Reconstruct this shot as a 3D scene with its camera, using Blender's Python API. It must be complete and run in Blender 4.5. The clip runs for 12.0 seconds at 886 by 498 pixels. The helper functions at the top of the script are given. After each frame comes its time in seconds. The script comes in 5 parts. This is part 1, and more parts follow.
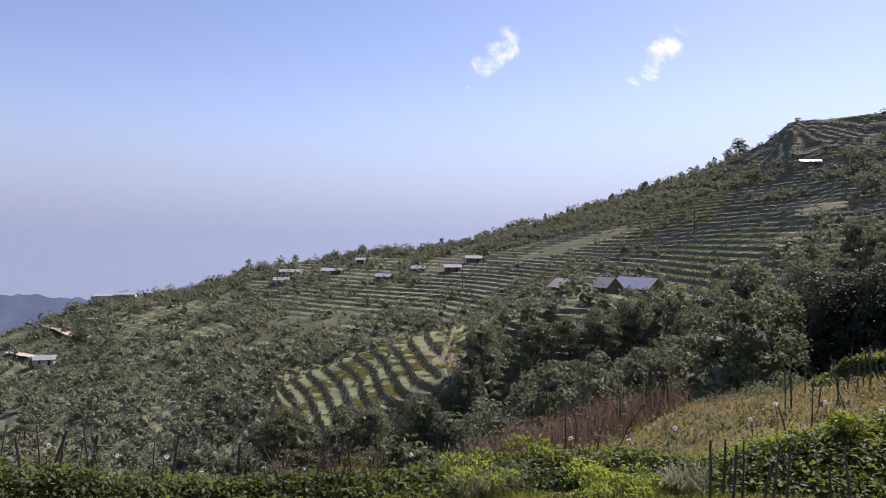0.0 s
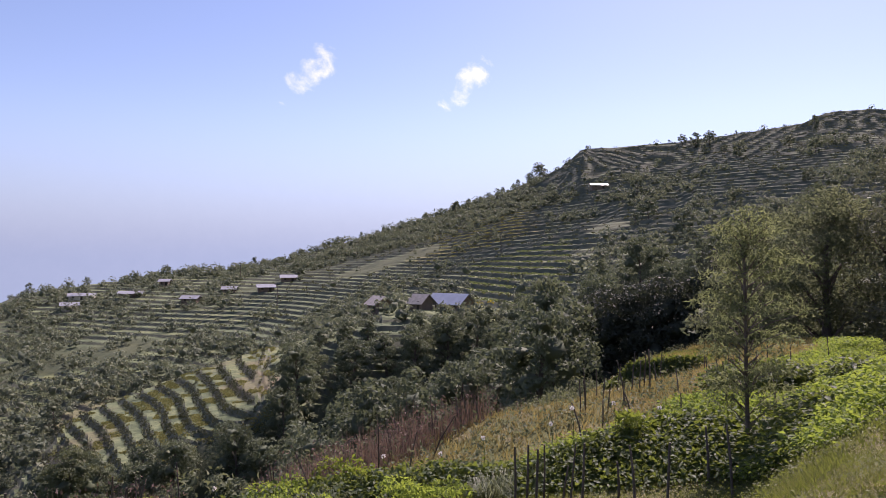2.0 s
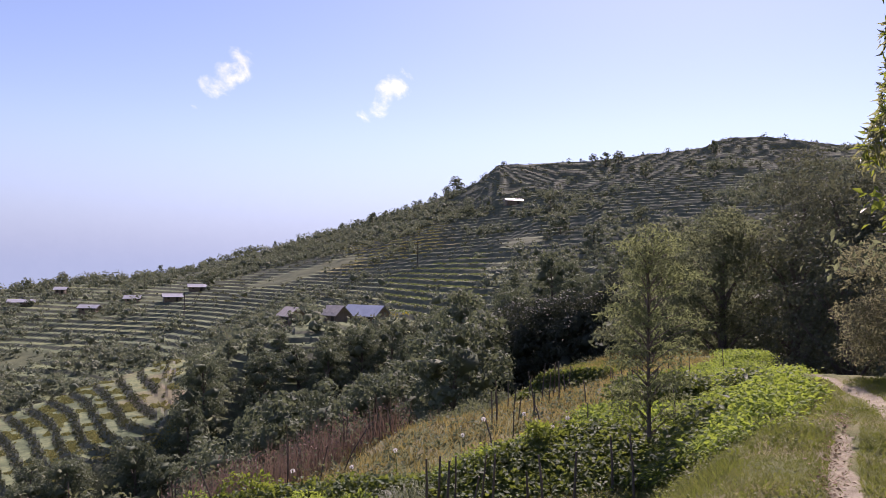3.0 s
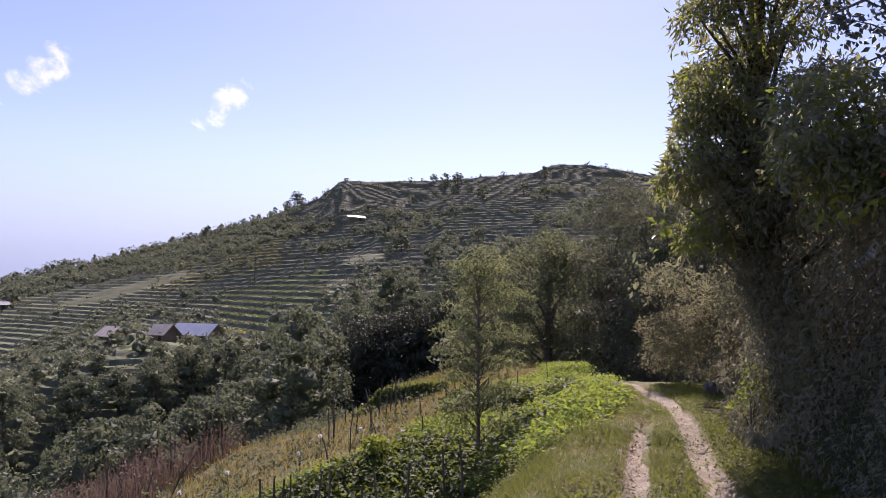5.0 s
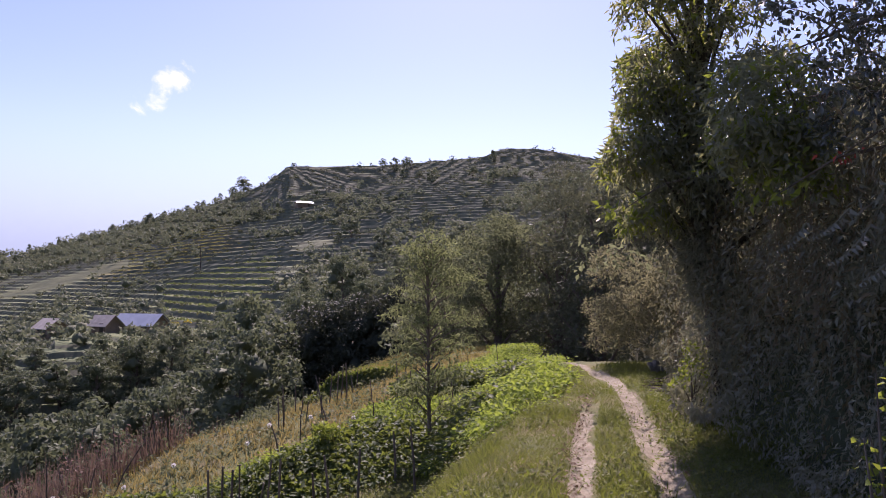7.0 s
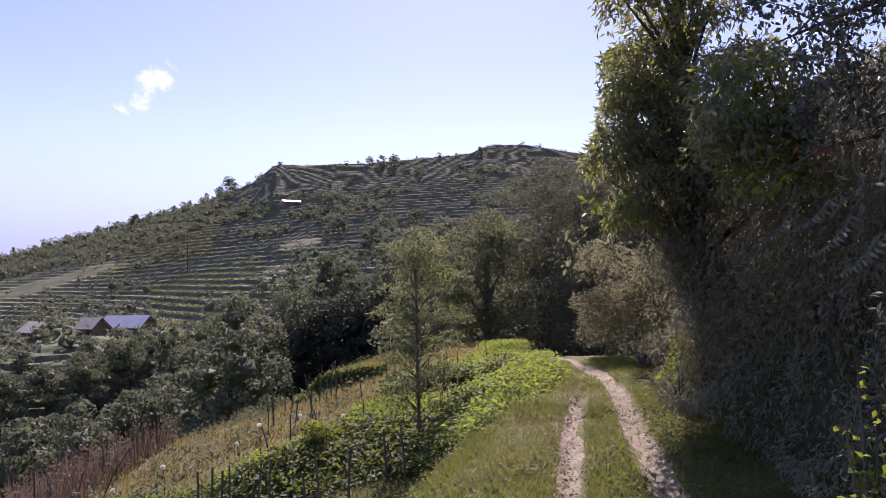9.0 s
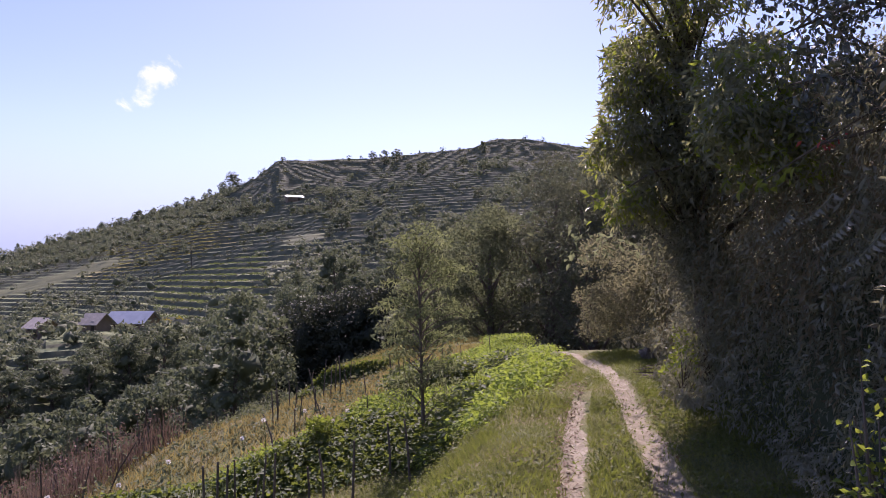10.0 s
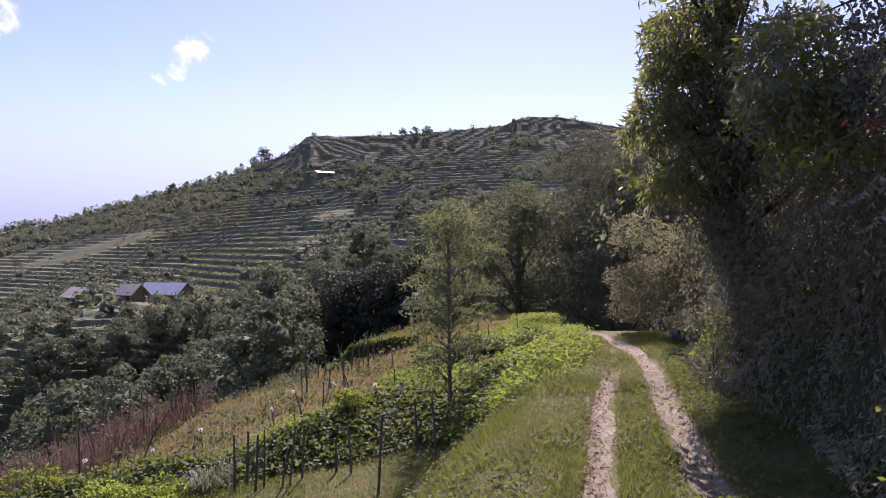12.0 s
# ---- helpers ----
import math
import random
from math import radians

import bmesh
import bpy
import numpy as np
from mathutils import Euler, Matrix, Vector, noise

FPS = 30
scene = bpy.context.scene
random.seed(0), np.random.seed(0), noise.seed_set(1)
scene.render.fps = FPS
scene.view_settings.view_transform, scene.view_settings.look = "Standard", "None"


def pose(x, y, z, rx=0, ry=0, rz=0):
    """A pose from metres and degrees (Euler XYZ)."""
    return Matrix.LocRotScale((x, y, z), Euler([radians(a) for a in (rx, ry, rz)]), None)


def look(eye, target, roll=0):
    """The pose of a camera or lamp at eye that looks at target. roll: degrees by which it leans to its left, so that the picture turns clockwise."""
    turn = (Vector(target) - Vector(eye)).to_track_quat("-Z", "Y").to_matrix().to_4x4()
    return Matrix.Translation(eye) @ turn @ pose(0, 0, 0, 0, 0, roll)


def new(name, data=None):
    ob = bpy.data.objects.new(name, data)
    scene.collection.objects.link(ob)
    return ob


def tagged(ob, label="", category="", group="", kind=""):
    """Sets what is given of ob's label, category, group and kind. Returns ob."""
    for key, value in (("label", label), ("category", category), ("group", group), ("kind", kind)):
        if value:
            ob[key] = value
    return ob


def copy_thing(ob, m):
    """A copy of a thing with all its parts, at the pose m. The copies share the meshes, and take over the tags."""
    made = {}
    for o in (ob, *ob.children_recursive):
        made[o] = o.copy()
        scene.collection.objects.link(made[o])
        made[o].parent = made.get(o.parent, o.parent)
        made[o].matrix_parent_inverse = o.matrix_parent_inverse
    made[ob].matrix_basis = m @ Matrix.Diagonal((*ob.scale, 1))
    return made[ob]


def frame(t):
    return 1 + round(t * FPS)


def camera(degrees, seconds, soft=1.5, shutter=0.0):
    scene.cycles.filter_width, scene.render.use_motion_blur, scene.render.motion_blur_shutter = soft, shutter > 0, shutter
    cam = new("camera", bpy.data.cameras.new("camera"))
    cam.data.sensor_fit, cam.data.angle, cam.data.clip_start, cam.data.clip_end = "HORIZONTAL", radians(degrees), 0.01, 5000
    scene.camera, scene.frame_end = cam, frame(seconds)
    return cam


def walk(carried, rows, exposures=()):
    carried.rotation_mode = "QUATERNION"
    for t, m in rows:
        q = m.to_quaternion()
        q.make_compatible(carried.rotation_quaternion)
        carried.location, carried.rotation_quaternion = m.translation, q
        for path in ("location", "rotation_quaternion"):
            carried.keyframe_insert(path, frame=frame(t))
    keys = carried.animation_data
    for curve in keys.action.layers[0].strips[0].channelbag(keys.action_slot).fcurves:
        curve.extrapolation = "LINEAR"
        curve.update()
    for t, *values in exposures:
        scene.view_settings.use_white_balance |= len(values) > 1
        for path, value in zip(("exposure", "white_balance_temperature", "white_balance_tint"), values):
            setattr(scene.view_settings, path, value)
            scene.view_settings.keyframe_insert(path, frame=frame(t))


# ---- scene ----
cam = camera(66.0, 12.0, 0.7)
# seconds, place, and turn (rx, ry, rz) of the camera in the walker's hand
PATH = [
    (0.0, 0.000, 0.000, 1.600, 89.59, -0.59, 0.00),
    (0.5, 0.025, 0.043, 1.588, 89.60, -0.18, -4.01),
    (1.0, 0.059, 0.108, 1.575, 89.75, -0.20, -7.66),
    (1.5, 0.092, 0.127, 1.576, 90.58, -0.09, -11.25),
    (2.0, 0.115, 0.149, 1.573, 91.21, 0.03, -15.32),
    (2.5, 0.141, 0.187, 1.562, 91.64, -0.62, -18.92),
    (4.5, 0.040, -0.130, 1.585, 94.13, -0.35, -32.57),
    (5.0, 0.040, -0.117, 1.568, 93.88, -0.88, -35.62),
    (5.5, 0.072, -0.094, 1.575, 93.10, -0.25, -37.17),
    (6.0, 0.074, -0.099, 1.572, 93.19, -0.61, -38.48),
    (6.5, 0.069, -0.110, 1.571, 92.90, 0.05, -39.19),
    (7.0, 0.075, -0.119, 1.574, 92.62, 0.12, -39.74),
    (9.0, 0.081, -0.134, 1.572, 92.36, 0.96, -40.68),
    (9.5, 0.078, -0.144, 1.572, 92.04, 1.16, -40.77),
    (10.0, 0.073, -0.143, 1.575, 91.92, 1.18, -40.41),
    (10.5, 0.073, -0.134, 1.572, 91.84, 0.75, -39.93),
    (11.0, 0.067, -0.128, 1.566, 91.47, 0.36, -39.37),
    (11.5, 0.066, -0.123, 1.561, 90.63, 0.29, -38.83),
    (12.0, 0.071, -0.114, 1.565, 90.08, 0.10, -38.04),
]
walk(cam, [(t, pose(x, y, z, rx, ry, rz)) for t, x, y, z, rx, ry, rz in PATH],
     [(0.0, 0.72, 6420, 34), (2.5, 0.81, 6420, 39), (5.0, 0.89, 6350, 43), (12.0, 0.93, 6200, 46)])

# ---- sky, sun ----
SUN_AZ, SUN_EL = 44.0, 47.0
world = bpy.data.worlds.new("world")
scene.world = world
world.use_nodes = True
wn = world.node_tree
sky = wn.nodes.new("ShaderNodeTexSky")
sky.sky_type = "NISHITA"
sky.sun_disc = False
sky.sun_elevation, sky.sun_rotation = radians(SUN_EL), radians(SUN_AZ)
sky.altitude, sky.air_density, sky.dust_density, sky.ozone_density = 1500.0, 1.2, 1.2, 1.5
wn.links.new(sky.outputs["Color"], wn.nodes["Background"].inputs["Color"])
wn.nodes["Background"].inputs["Strength"].default_value = 0.085

sun_data = bpy.data.lights.new("sun", "SUN")
sun_data.energy, sun_data.angle, sun_data.color = 5.0, radians(0.53), (1.0, 0.94, 0.84)
sun = new("sun", sun_data)
sun_way = Vector((math.sin(radians(SUN_AZ)) * math.cos(radians(SUN_EL)), math.cos(radians(SUN_AZ)) * math.cos(radians(SUN_EL)), math.sin(radians(SUN_EL))))
sun.matrix_world = look(sun_way * 50, (0, 0, 0))


# ---- materials ----
def nodes_of(name):
    m = bpy.data.materials.new(name)
    m.use_nodes = True
    return m, m.node_tree, m.node_tree.nodes["Principled BSDF"]


def link(nt, a, b):
    nt.links.new(a, b)


def ramp(nt, fac, stops):
    r = nt.nodes.new("ShaderNodeValToRGB")
    els = r.color_ramp.elements
    while len(els) < len(stops):
        els.new(0.5)
    for e, (p, c) in zip(els, stops):
        e.position, e.color = p, (*c, 1)
    link(nt, fac, r.inputs["Fac"])
    return r.outputs["Color"]


def noise_tex(nt, scale, detail=4.0, rough=0.55, vec=None):
    n = nt.nodes.new("ShaderNodeTexNoise")
    n.inputs["Scale"].default_value, n.inputs["Detail"].default_value, n.inputs["Roughness"].default_value = scale, detail, rough
    if vec is None:
        g = nt.nodes.new("ShaderNodeNewGeometry")
        vec = g.outputs["Position"]
    link(nt, vec, n.inputs["Vector"])
    return n.outputs["Fac"]


def mix(nt, fac, a, b, mode="MIX"):
    m = nt.nodes.new("ShaderNodeMix")
    m.data_type, m.blend_type = "RGBA", mode
    for sock, v in ((m.inputs[0], fac), (m.inputs[6], a), (m.inputs[7], b)):
        if isinstance(v, (int, float)):
            sock.default_value = v
        elif isinstance(v, tuple):
            sock.default_value = (*v, 1)
        else:
            link(nt, v, sock)
    return m.outputs[2]


def calc(nt, op, a, b=0.0, clamp=False):
    m = nt.nodes.new("ShaderNodeMath")
    m.operation, m.use_clamp = op, clamp
    for sock, v in zip(m.inputs, (a, b)):
        if isinstance(v, (int, float)):
            sock.default_value = v
        else:
            link(nt, v, sock)
    return m.outputs[0]


def step_up(nt, v, lo, hi):
    m = nt.nodes.new("ShaderNodeMapRange")
    m.interpolation_type = "SMOOTHSTEP"
    m.inputs["From Min"].default_value, m.inputs["From Max"].default_value = lo, hi
    link(nt, v, m.inputs["Value"])
    return m.outputs["Result"]


def attr(nt, name):
    a = nt.nodes.new("ShaderNodeAttribute")
    a.attribute_name = name
    return a.outputs["Fac"]


def bump(nt, bsdf, height, strength, distance):
    b = nt.nodes.new("ShaderNodeBump")
    b.inputs["Strength"].default_value, b.inputs["Distance"].default_value = strength, distance
    link(nt, height, b.inputs["Height"])
    link(nt, b.outputs["Normal"], bsdf.inputs["Normal"])


def foliage(name, colours, through_light=0.35, rough=0.55, patch=0.25, tint=None, gloss=0.18):
    """Leaves: colour varies by leaf and, more slowly, by place; light comes through them."""
    m, nt, p = nodes_of(name)
    g = nt.nodes.new("ShaderNodeNewGeometry")
    info = nt.nodes.new("ShaderNodeObjectInfo")
    slow = noise_tex(nt, patch, 3.0)
    v = calc(nt, "ADD", calc(nt, "MULTIPLY", g.outputs["Random Per Island"], 0.32), calc(nt, "MULTIPLY", slow, 0.7))
    v = calc(nt, "ADD", v, calc(nt, "MULTIPLY", calc(nt, "SUBTRACT", info.outputs["Random"], 0.5), 0.25), True)
    n = len(colours)
    col = ramp(nt, v, [(0.15 + 0.7 * i / (n - 1), c) for i, c in enumerate(colours)])
    link(nt, col, p.inputs["Base Color"])
    p.inputs["Roughness"].default_value = rough
    p.inputs["Specular IOR Level"].default_value = gloss
    tr = nt.nodes.new("ShaderNodeBsdfTranslucent")
    link(nt, mix(nt, 0.6, col, tint or (0.30, 0.36, 0.04)), tr.inputs["Color"])
    ms = nt.nodes.new("ShaderNodeMixShader")
    ms.inputs[0].default_value = through_light
    out = nt.nodes["Material Output"]
    link(nt, p.outputs[0], ms.inputs[1])
    link(nt, tr.outputs[0], ms.inputs[2])
    link(nt, ms.outputs[0], out.inputs["Surface"])
    return m


def plain(name, a, b, scale, rough=0.8, bump_depth=0.0, metal=0.0, fine=None):
    """Two-colour mottled surface with grain and relief."""
    m, nt, p = nodes_of(name)
    tc = nt.nodes.new("ShaderNodeTexCoord")
    big = noise_tex(nt, scale, 5.0, 0.6, tc.outputs["Object"])
    small = noise_tex(nt, (fine or scale * 9), 3.0, 0.6, tc.outputs["Object"])
    info = nt.nodes.new("ShaderNodeObjectInfo")
    v = calc(nt, "ADD", calc(nt, "MULTIPLY", big, 0.7), calc(nt, "MULTIPLY", small, 0.3))
    v = calc(nt, "ADD", v, calc(nt, "MULTIPLY", calc(nt, "SUBTRACT", info.outputs["Random"], 0.5), 0.2), True)
    link(nt, ramp(nt, v, [(0.3, a), (0.7, b)]), p.inputs["Base Color"])
    p.inputs["Roughness"].default_value, p.inputs["Metallic"].default_value = rough, metal
    if bump_depth:
        bump(nt, p, small, 0.6, bump_depth)
    return m


def ground_material():
    m, nt, p = nodes_of("hill_ground")
    g = nt.nodes.new("ShaderNodeNewGeometry")
    sep = nt.nodes.new("ShaderNodeSeparateXYZ")
    link(nt, g.outputs["True Normal"], sep.inputs[0])
    # far hillside: terrace treads of differing crops, rough dark risers
    tread = ramp(nt, attr(nt, "plot"), [(0.0, (0.11, 0.134, 0.074)), (0.35, (0.142, 0.164, 0.082)), (0.65, (0.18, 0.194, 0.086)), (0.85, (0.3, 0.24, 0.078)), (1.0, (0.19, 0.16, 0.1))])
    patchy = noise_tex(nt, 0.18, 6.0, 0.65)
    tread = mix(nt, step_up(nt, patchy, 0.42, 0.66), tread, (0.062, 0.082, 0.042))
    tread = mix(nt, calc(nt, "MULTIPLY", step_up(nt, noise_tex(nt, 0.8, 6.0, 0.7), 0.45, 0.62), 0.6), tread, (0.05, 0.066, 0.036))
    riser = ramp(nt, noise_tex(nt, 0.35, 5.0), [(0.3, (0.074, 0.086, 0.06)), (0.7, (0.146, 0.148, 0.1))])
    steep = step_up(nt, calc(nt, "SUBTRACT", 1.0, sep.outputs["Z"]), 0.055, 0.16)
    far = mix(nt, steep, tread, riser)
    wild = ramp(nt, noise_tex(nt, 0.12, 6.0, 0.65), [(0.3, (0.04, 0.053, 0.03)), (0.7, (0.095, 0.104, 0.054))])
    far = mix(nt, attr(nt, "wild"), far, wild)
    far = mix(nt, calc(nt, "MULTIPLY", attr(nt, "bare"), 0.35), far, ramp(nt, noise_tex(nt, 0.5, 5.0), [(0.3, (0.12, 0.075, 0.05)), (0.7, (0.2, 0.135, 0.085))]))
    # near ground: short grass, dry thatch, trodden soil in the ruts
    sward = ramp(nt, noise_tex(nt, 1.3, 7.0, 0.65), [(0.3, (0.065, 0.078, 0.03)), (0.48, (0.11, 0.115, 0.046)), (0.6, (0.16, 0.14, 0.072)), (0.75, (0.22, 0.175, 0.105))])
    sward = mix(nt, step_up(nt, noise_tex(nt, 24.0, 4.0, 0.7), 0.45, 0.7), sward, (0.07, 0.075, 0.025))
    soil = ramp(nt, noise_tex(nt, 5.0, 8.0, 0.65), [(0.25, (0.12, 0.102, 0.07)), (0.5, (0.215, 0.188, 0.132)), (0.75, (0.315, 0.282, 0.205))])
    worn = calc(nt, "ADD", attr(nt, "soil"), calc(nt, "MULTIPLY", calc(nt, "SUBTRACT", noise_tex(nt, 7.0, 6.0, 0.7), 0.5), 0.9))
    near = mix(nt, step_up(nt, worn, 0.42, 0.6), sward, soil)
    # near ground turns darker where it is steep
    steep_bank = ramp(nt, noise_tex(nt, 3.0, 6.0, 0.65), [(0.3, (0.03, 0.032, 0.018)), (0.7, (0.07, 0.065, 0.035))])
    near = mix(nt, step_up(nt, calc(nt, "SUBTRACT", 1.0, sep.outputs["Z"]), 0.24, 0.36), near, steep_bank)
    col = mix(nt, attr(nt, "near"), far, near)
    link(nt, col, p.inputs["Base Color"])
    p.inputs["Roughness"].default_value = 0.95
    p.inputs["Specular IOR Level"].default_value = 0.15
    bump(nt, p, noise_tex(nt, 14.0, 8.0, 0.7), 0.7, 0.04)
    return m


M_GROUND = ground_material()
M_FOREST = foliage("forest_leaf", [(0.07, 0.088, 0.06), (0.112, 0.134, 0.084), (0.165, 0.182, 0.11)], 0.3, 0.7, 0.12, (0.2, 0.23, 0.1))
# far scrub: distance haze is put into a paler, cooler leaf colour
M_FAR_WOOD = foliage("hazed_scrub_leaf", [(0.072, 0.094, 0.073), (0.118, 0.142, 0.1), (0.172, 0.188, 0.122), (0.23, 0.23, 0.145)], 0.32, 0.8, 0.3, (0.17, 0.19, 0.09))
M_PALE_TREE = foliage("pale_tree_leaf", [(0.075, 0.086, 0.048), (0.105, 0.115, 0.062), (0.14, 0.142, 0.08)], 0.5, 0.75, 0.3, (0.21, 0.24, 0.11))
M_BROAD = foliage("broad_leaf", [(0.1, 0.108, 0.076), (0.138, 0.147, 0.094), (0.18, 0.185, 0.115)], 0.5, 0.4, 0.9, (0.38, 0.38, 0.13), 0.7)
# glossy leaves darkened to read as backlit silhouettes
M_BACKLIT_LEAF = foliage("backlit_dark_leaf", [(0.035, 0.045, 0.034), (0.05, 0.062, 0.045), (0.07, 0.08, 0.055)], 0.1, 0.35, 0.9, (0.12, 0.14, 0.06), 0.6)
M_DRY_VINE = foliage("dry_vine_leaf", [(0.09, 0.08, 0.055), (0.15, 0.125, 0.085), (0.23, 0.19, 0.125)], 0.35, 0.7, 0.9, (0.36, 0.3, 0.14))
# yellow-green leaves, also put where foliage is to look sunlit
M_YELLOW_LEAF = foliage("yellow_sunlit_leaf", [(0.10, 0.15, 0.03), (0.16, 0.2, 0.035), (0.2, 0.2, 0.04)], 0.45, 0.45, 1.2)
M_VINE = foliage("vine_leaf", [(0.138, 0.148, 0.106), (0.19, 0.194, 0.136), (0.25, 0.228, 0.172)], 0.42, 0.55, 0.8, (0.2, 0.2, 0.08), 0.65)
M_DRYBUSH = foliage("dry_bush_leaf", [(0.078, 0.082, 0.05), (0.128, 0.124, 0.078), (0.195, 0.162, 0.112)], 0.44, 0.8, 1.4, (0.31, 0.3, 0.14))
M_CROP = foliage("crop_leaf", [(0.1, 0.155, 0.03), (0.165, 0.235, 0.045), (0.245, 0.3, 0.06)], 0.48, 0.65, 0.7, (0.36, 0.44, 0.05))
M_CROP_DARK = foliage("bean_leaf", [(0.03, 0.05, 0.022), (0.05, 0.078, 0.03), (0.08, 0.108, 0.04)], 0.38, 0.62, 0.8, None, 0.25)
M_GRASS = foliage("grass_blade", [(0.065, 0.08, 0.028), (0.105, 0.115, 0.042), (0.19, 0.16, 0.085)], 0.35, 0.6, 0.8)
M_STRAW = foliage("straw_grass", [(0.105, 0.115, 0.04), (0.18, 0.16, 0.058), (0.27, 0.21, 0.095)], 0.38, 0.75, 0.6, (0.38, 0.31, 0.09))
M_REDWEED = foliage("dry_weed_stalk", [(0.1, 0.066, 0.06), (0.165, 0.115, 0.1), (0.26, 0.2, 0.17)], 0.25, 0.8, 0.5, (0.26, 0.18, 0.1))
# tree leaves darkened to stand for shade on the near side
M_SHADED_TREE = foliage("shaded_tree_leaf", [(0.032, 0.04, 0.03), (0.048, 0.058, 0.04), (0.07, 0.08, 0.052)], 0.12, 0.7, 0.2, (0.14, 0.16, 0.07))
M_BARK = plain("bark", (0.06, 0.048, 0.036), (0.14, 0.115, 0.09), 2.5, 0.9, 0.02)
M_STAKE = plain("weathered_stake", (0.05, 0.04, 0.032), (0.13, 0.105, 0.08), 6.0, 0.85, 0.004)
M_YOUNG = foliage("feathery_leaf", [(0.092, 0.11, 0.06), (0.13, 0.148, 0.078), (0.175, 0.186, 0.104)], 0.46, 0.7, 0.8, (0.3, 0.34, 0.12))
M_TUFT = foliage("terrace_weed_leaf", [(0.045, 0.055, 0.032), (0.075, 0.08, 0.045), (0.125, 0.115, 0.06)], 0.15, 0.85, 0.04, (0.18, 0.2, 0.06))
M_TERRACE_CROP = foliage("ripening_crop_leaf", [(0.12, 0.13, 0.045), (0.18, 0.165, 0.05), (0.24, 0.2, 0.06)], 0.35, 0.85, 0.03, (0.24, 0.25, 0.09))
M_TERRACE_GREEN = foliage("green_terrace_leaf", [(0.09, 0.125, 0.05), (0.125, 0.16, 0.062), (0.16, 0.185, 0.075)], 0.35, 0.85, 0.05, (0.24, 0.28, 0.09))
M_SLOPE_BUSH = foliage("slope_bush_leaf", [(0.07, 0.085, 0.05), (0.1, 0.118, 0.065), (0.14, 0.15, 0.085)], 0.3, 0.75, 0.5, (0.24, 0.26, 0.1))
M_RED_LEAF = foliage("red_leaf", [(0.3, 0.05, 0.04), (0.4, 0.08, 0.06), (0.25, 0.06, 0.05)], 0.3, 0.6, 1.0, (0.5, 0.1, 0.08))
M_TUSSOCK = foliage("tussock_blade", [(0.06, 0.08, 0.035), (0.1, 0.12, 0.055), (0.15, 0.155, 0.085)], 0.3, 0.5, 0.8, (0.28, 0.3, 0.12))
M_PETAL = foliage("white_petal", [(0.6, 0.58, 0.55), (0.75, 0.73, 0.7), (0.7, 0.6, 0.6)], 0.3, 0.6, 2.0, (0.7, 0.68, 0.62))
M_LITTER = foliage("dry_leaf_litter", [(0.1, 0.07, 0.045), (0.18, 0.13, 0.085), (0.3, 0.25, 0.19)], 0.1, 0.8, 3.0, (0.3, 0.2, 0.1))
M_ROCK = plain("dark_rock", (0.09, 0.08, 0.075), (0.2, 0.18, 0.16), 4.0, 0.9, 0.02)
M_BIG_TREE = foliage("big_tree_leaf", [(0.06, 0.07, 0.045), (0.085, 0.095, 0.058), (0.12, 0.125, 0.074)], 0.22, 0.8, 0.25, (0.2, 0.21, 0.1), 0.4)


# ---- mesh helpers ----
def part(name, bm, material, parent=None, label="", smooth=False):
    """Links a bmesh as one mesh object, under a thing or a part."""
    me = bpy.data.meshes.new(name)
    bm.to_mesh(me)
    bm.free()
    me.materials.append(material)
    if smooth:
        me.polygons.foreach_set("use_smooth", [True] * len(me.polygons))
    ob = new(name, me)
    if parent is not None:
        ob.parent = parent
    if label:
        ob["label"] = label
    return ob


def fast_mesh(name, verts, faces, material, smooth=False):
    """A mesh out of arrays; all faces have the same number of corners."""
    me = bpy.data.meshes.new(name)
    verts, faces = np.asarray(verts, np.float32), np.asarray(faces, np.int32)
    k = faces.shape[1]
    me.vertices.add(len(verts))
    me.vertices.foreach_set("co", verts.ravel())
    me.loops.add(faces.size)
    me.loops.foreach_set("vertex_index", faces.ravel())
    me.polygons.add(len(faces))
    me.polygons.foreach_set("loop_start", np.arange(0, faces.size, k, dtype=np.int32))
    me.update(calc_edges=True)
    if smooth:
        me.polygons.foreach_set("use_smooth", np.ones(len(faces), bool))
    me.materials.append(material)
    return me


def mesh_part(name, me, parent=None, label=""):
    ob = new(name, me)
    if parent is not None:
        ob.parent = parent
    if label:
        ob["label"] = label
    return ob


def unit(v):
    return v / np.maximum(np.linalg.norm(v, axis=-1, keepdims=True), 1e-9)


def box(bm, x0, y0, z0, x1, y1, z1):
    vs = [bm.verts.new((x, y, z)) for z in (z0, z1) for x, y in ((x0, y0), (x1, y0), (x1, y1), (x0, y1))]
    for f in ((3, 2, 1, 0), (4, 5, 6, 7), (0, 1, 5, 4), (1, 2, 6, 5), (2, 3, 7, 6), (3, 0, 4, 7)):
        bm.faces.new([vs[i] for i in f])
    return bm


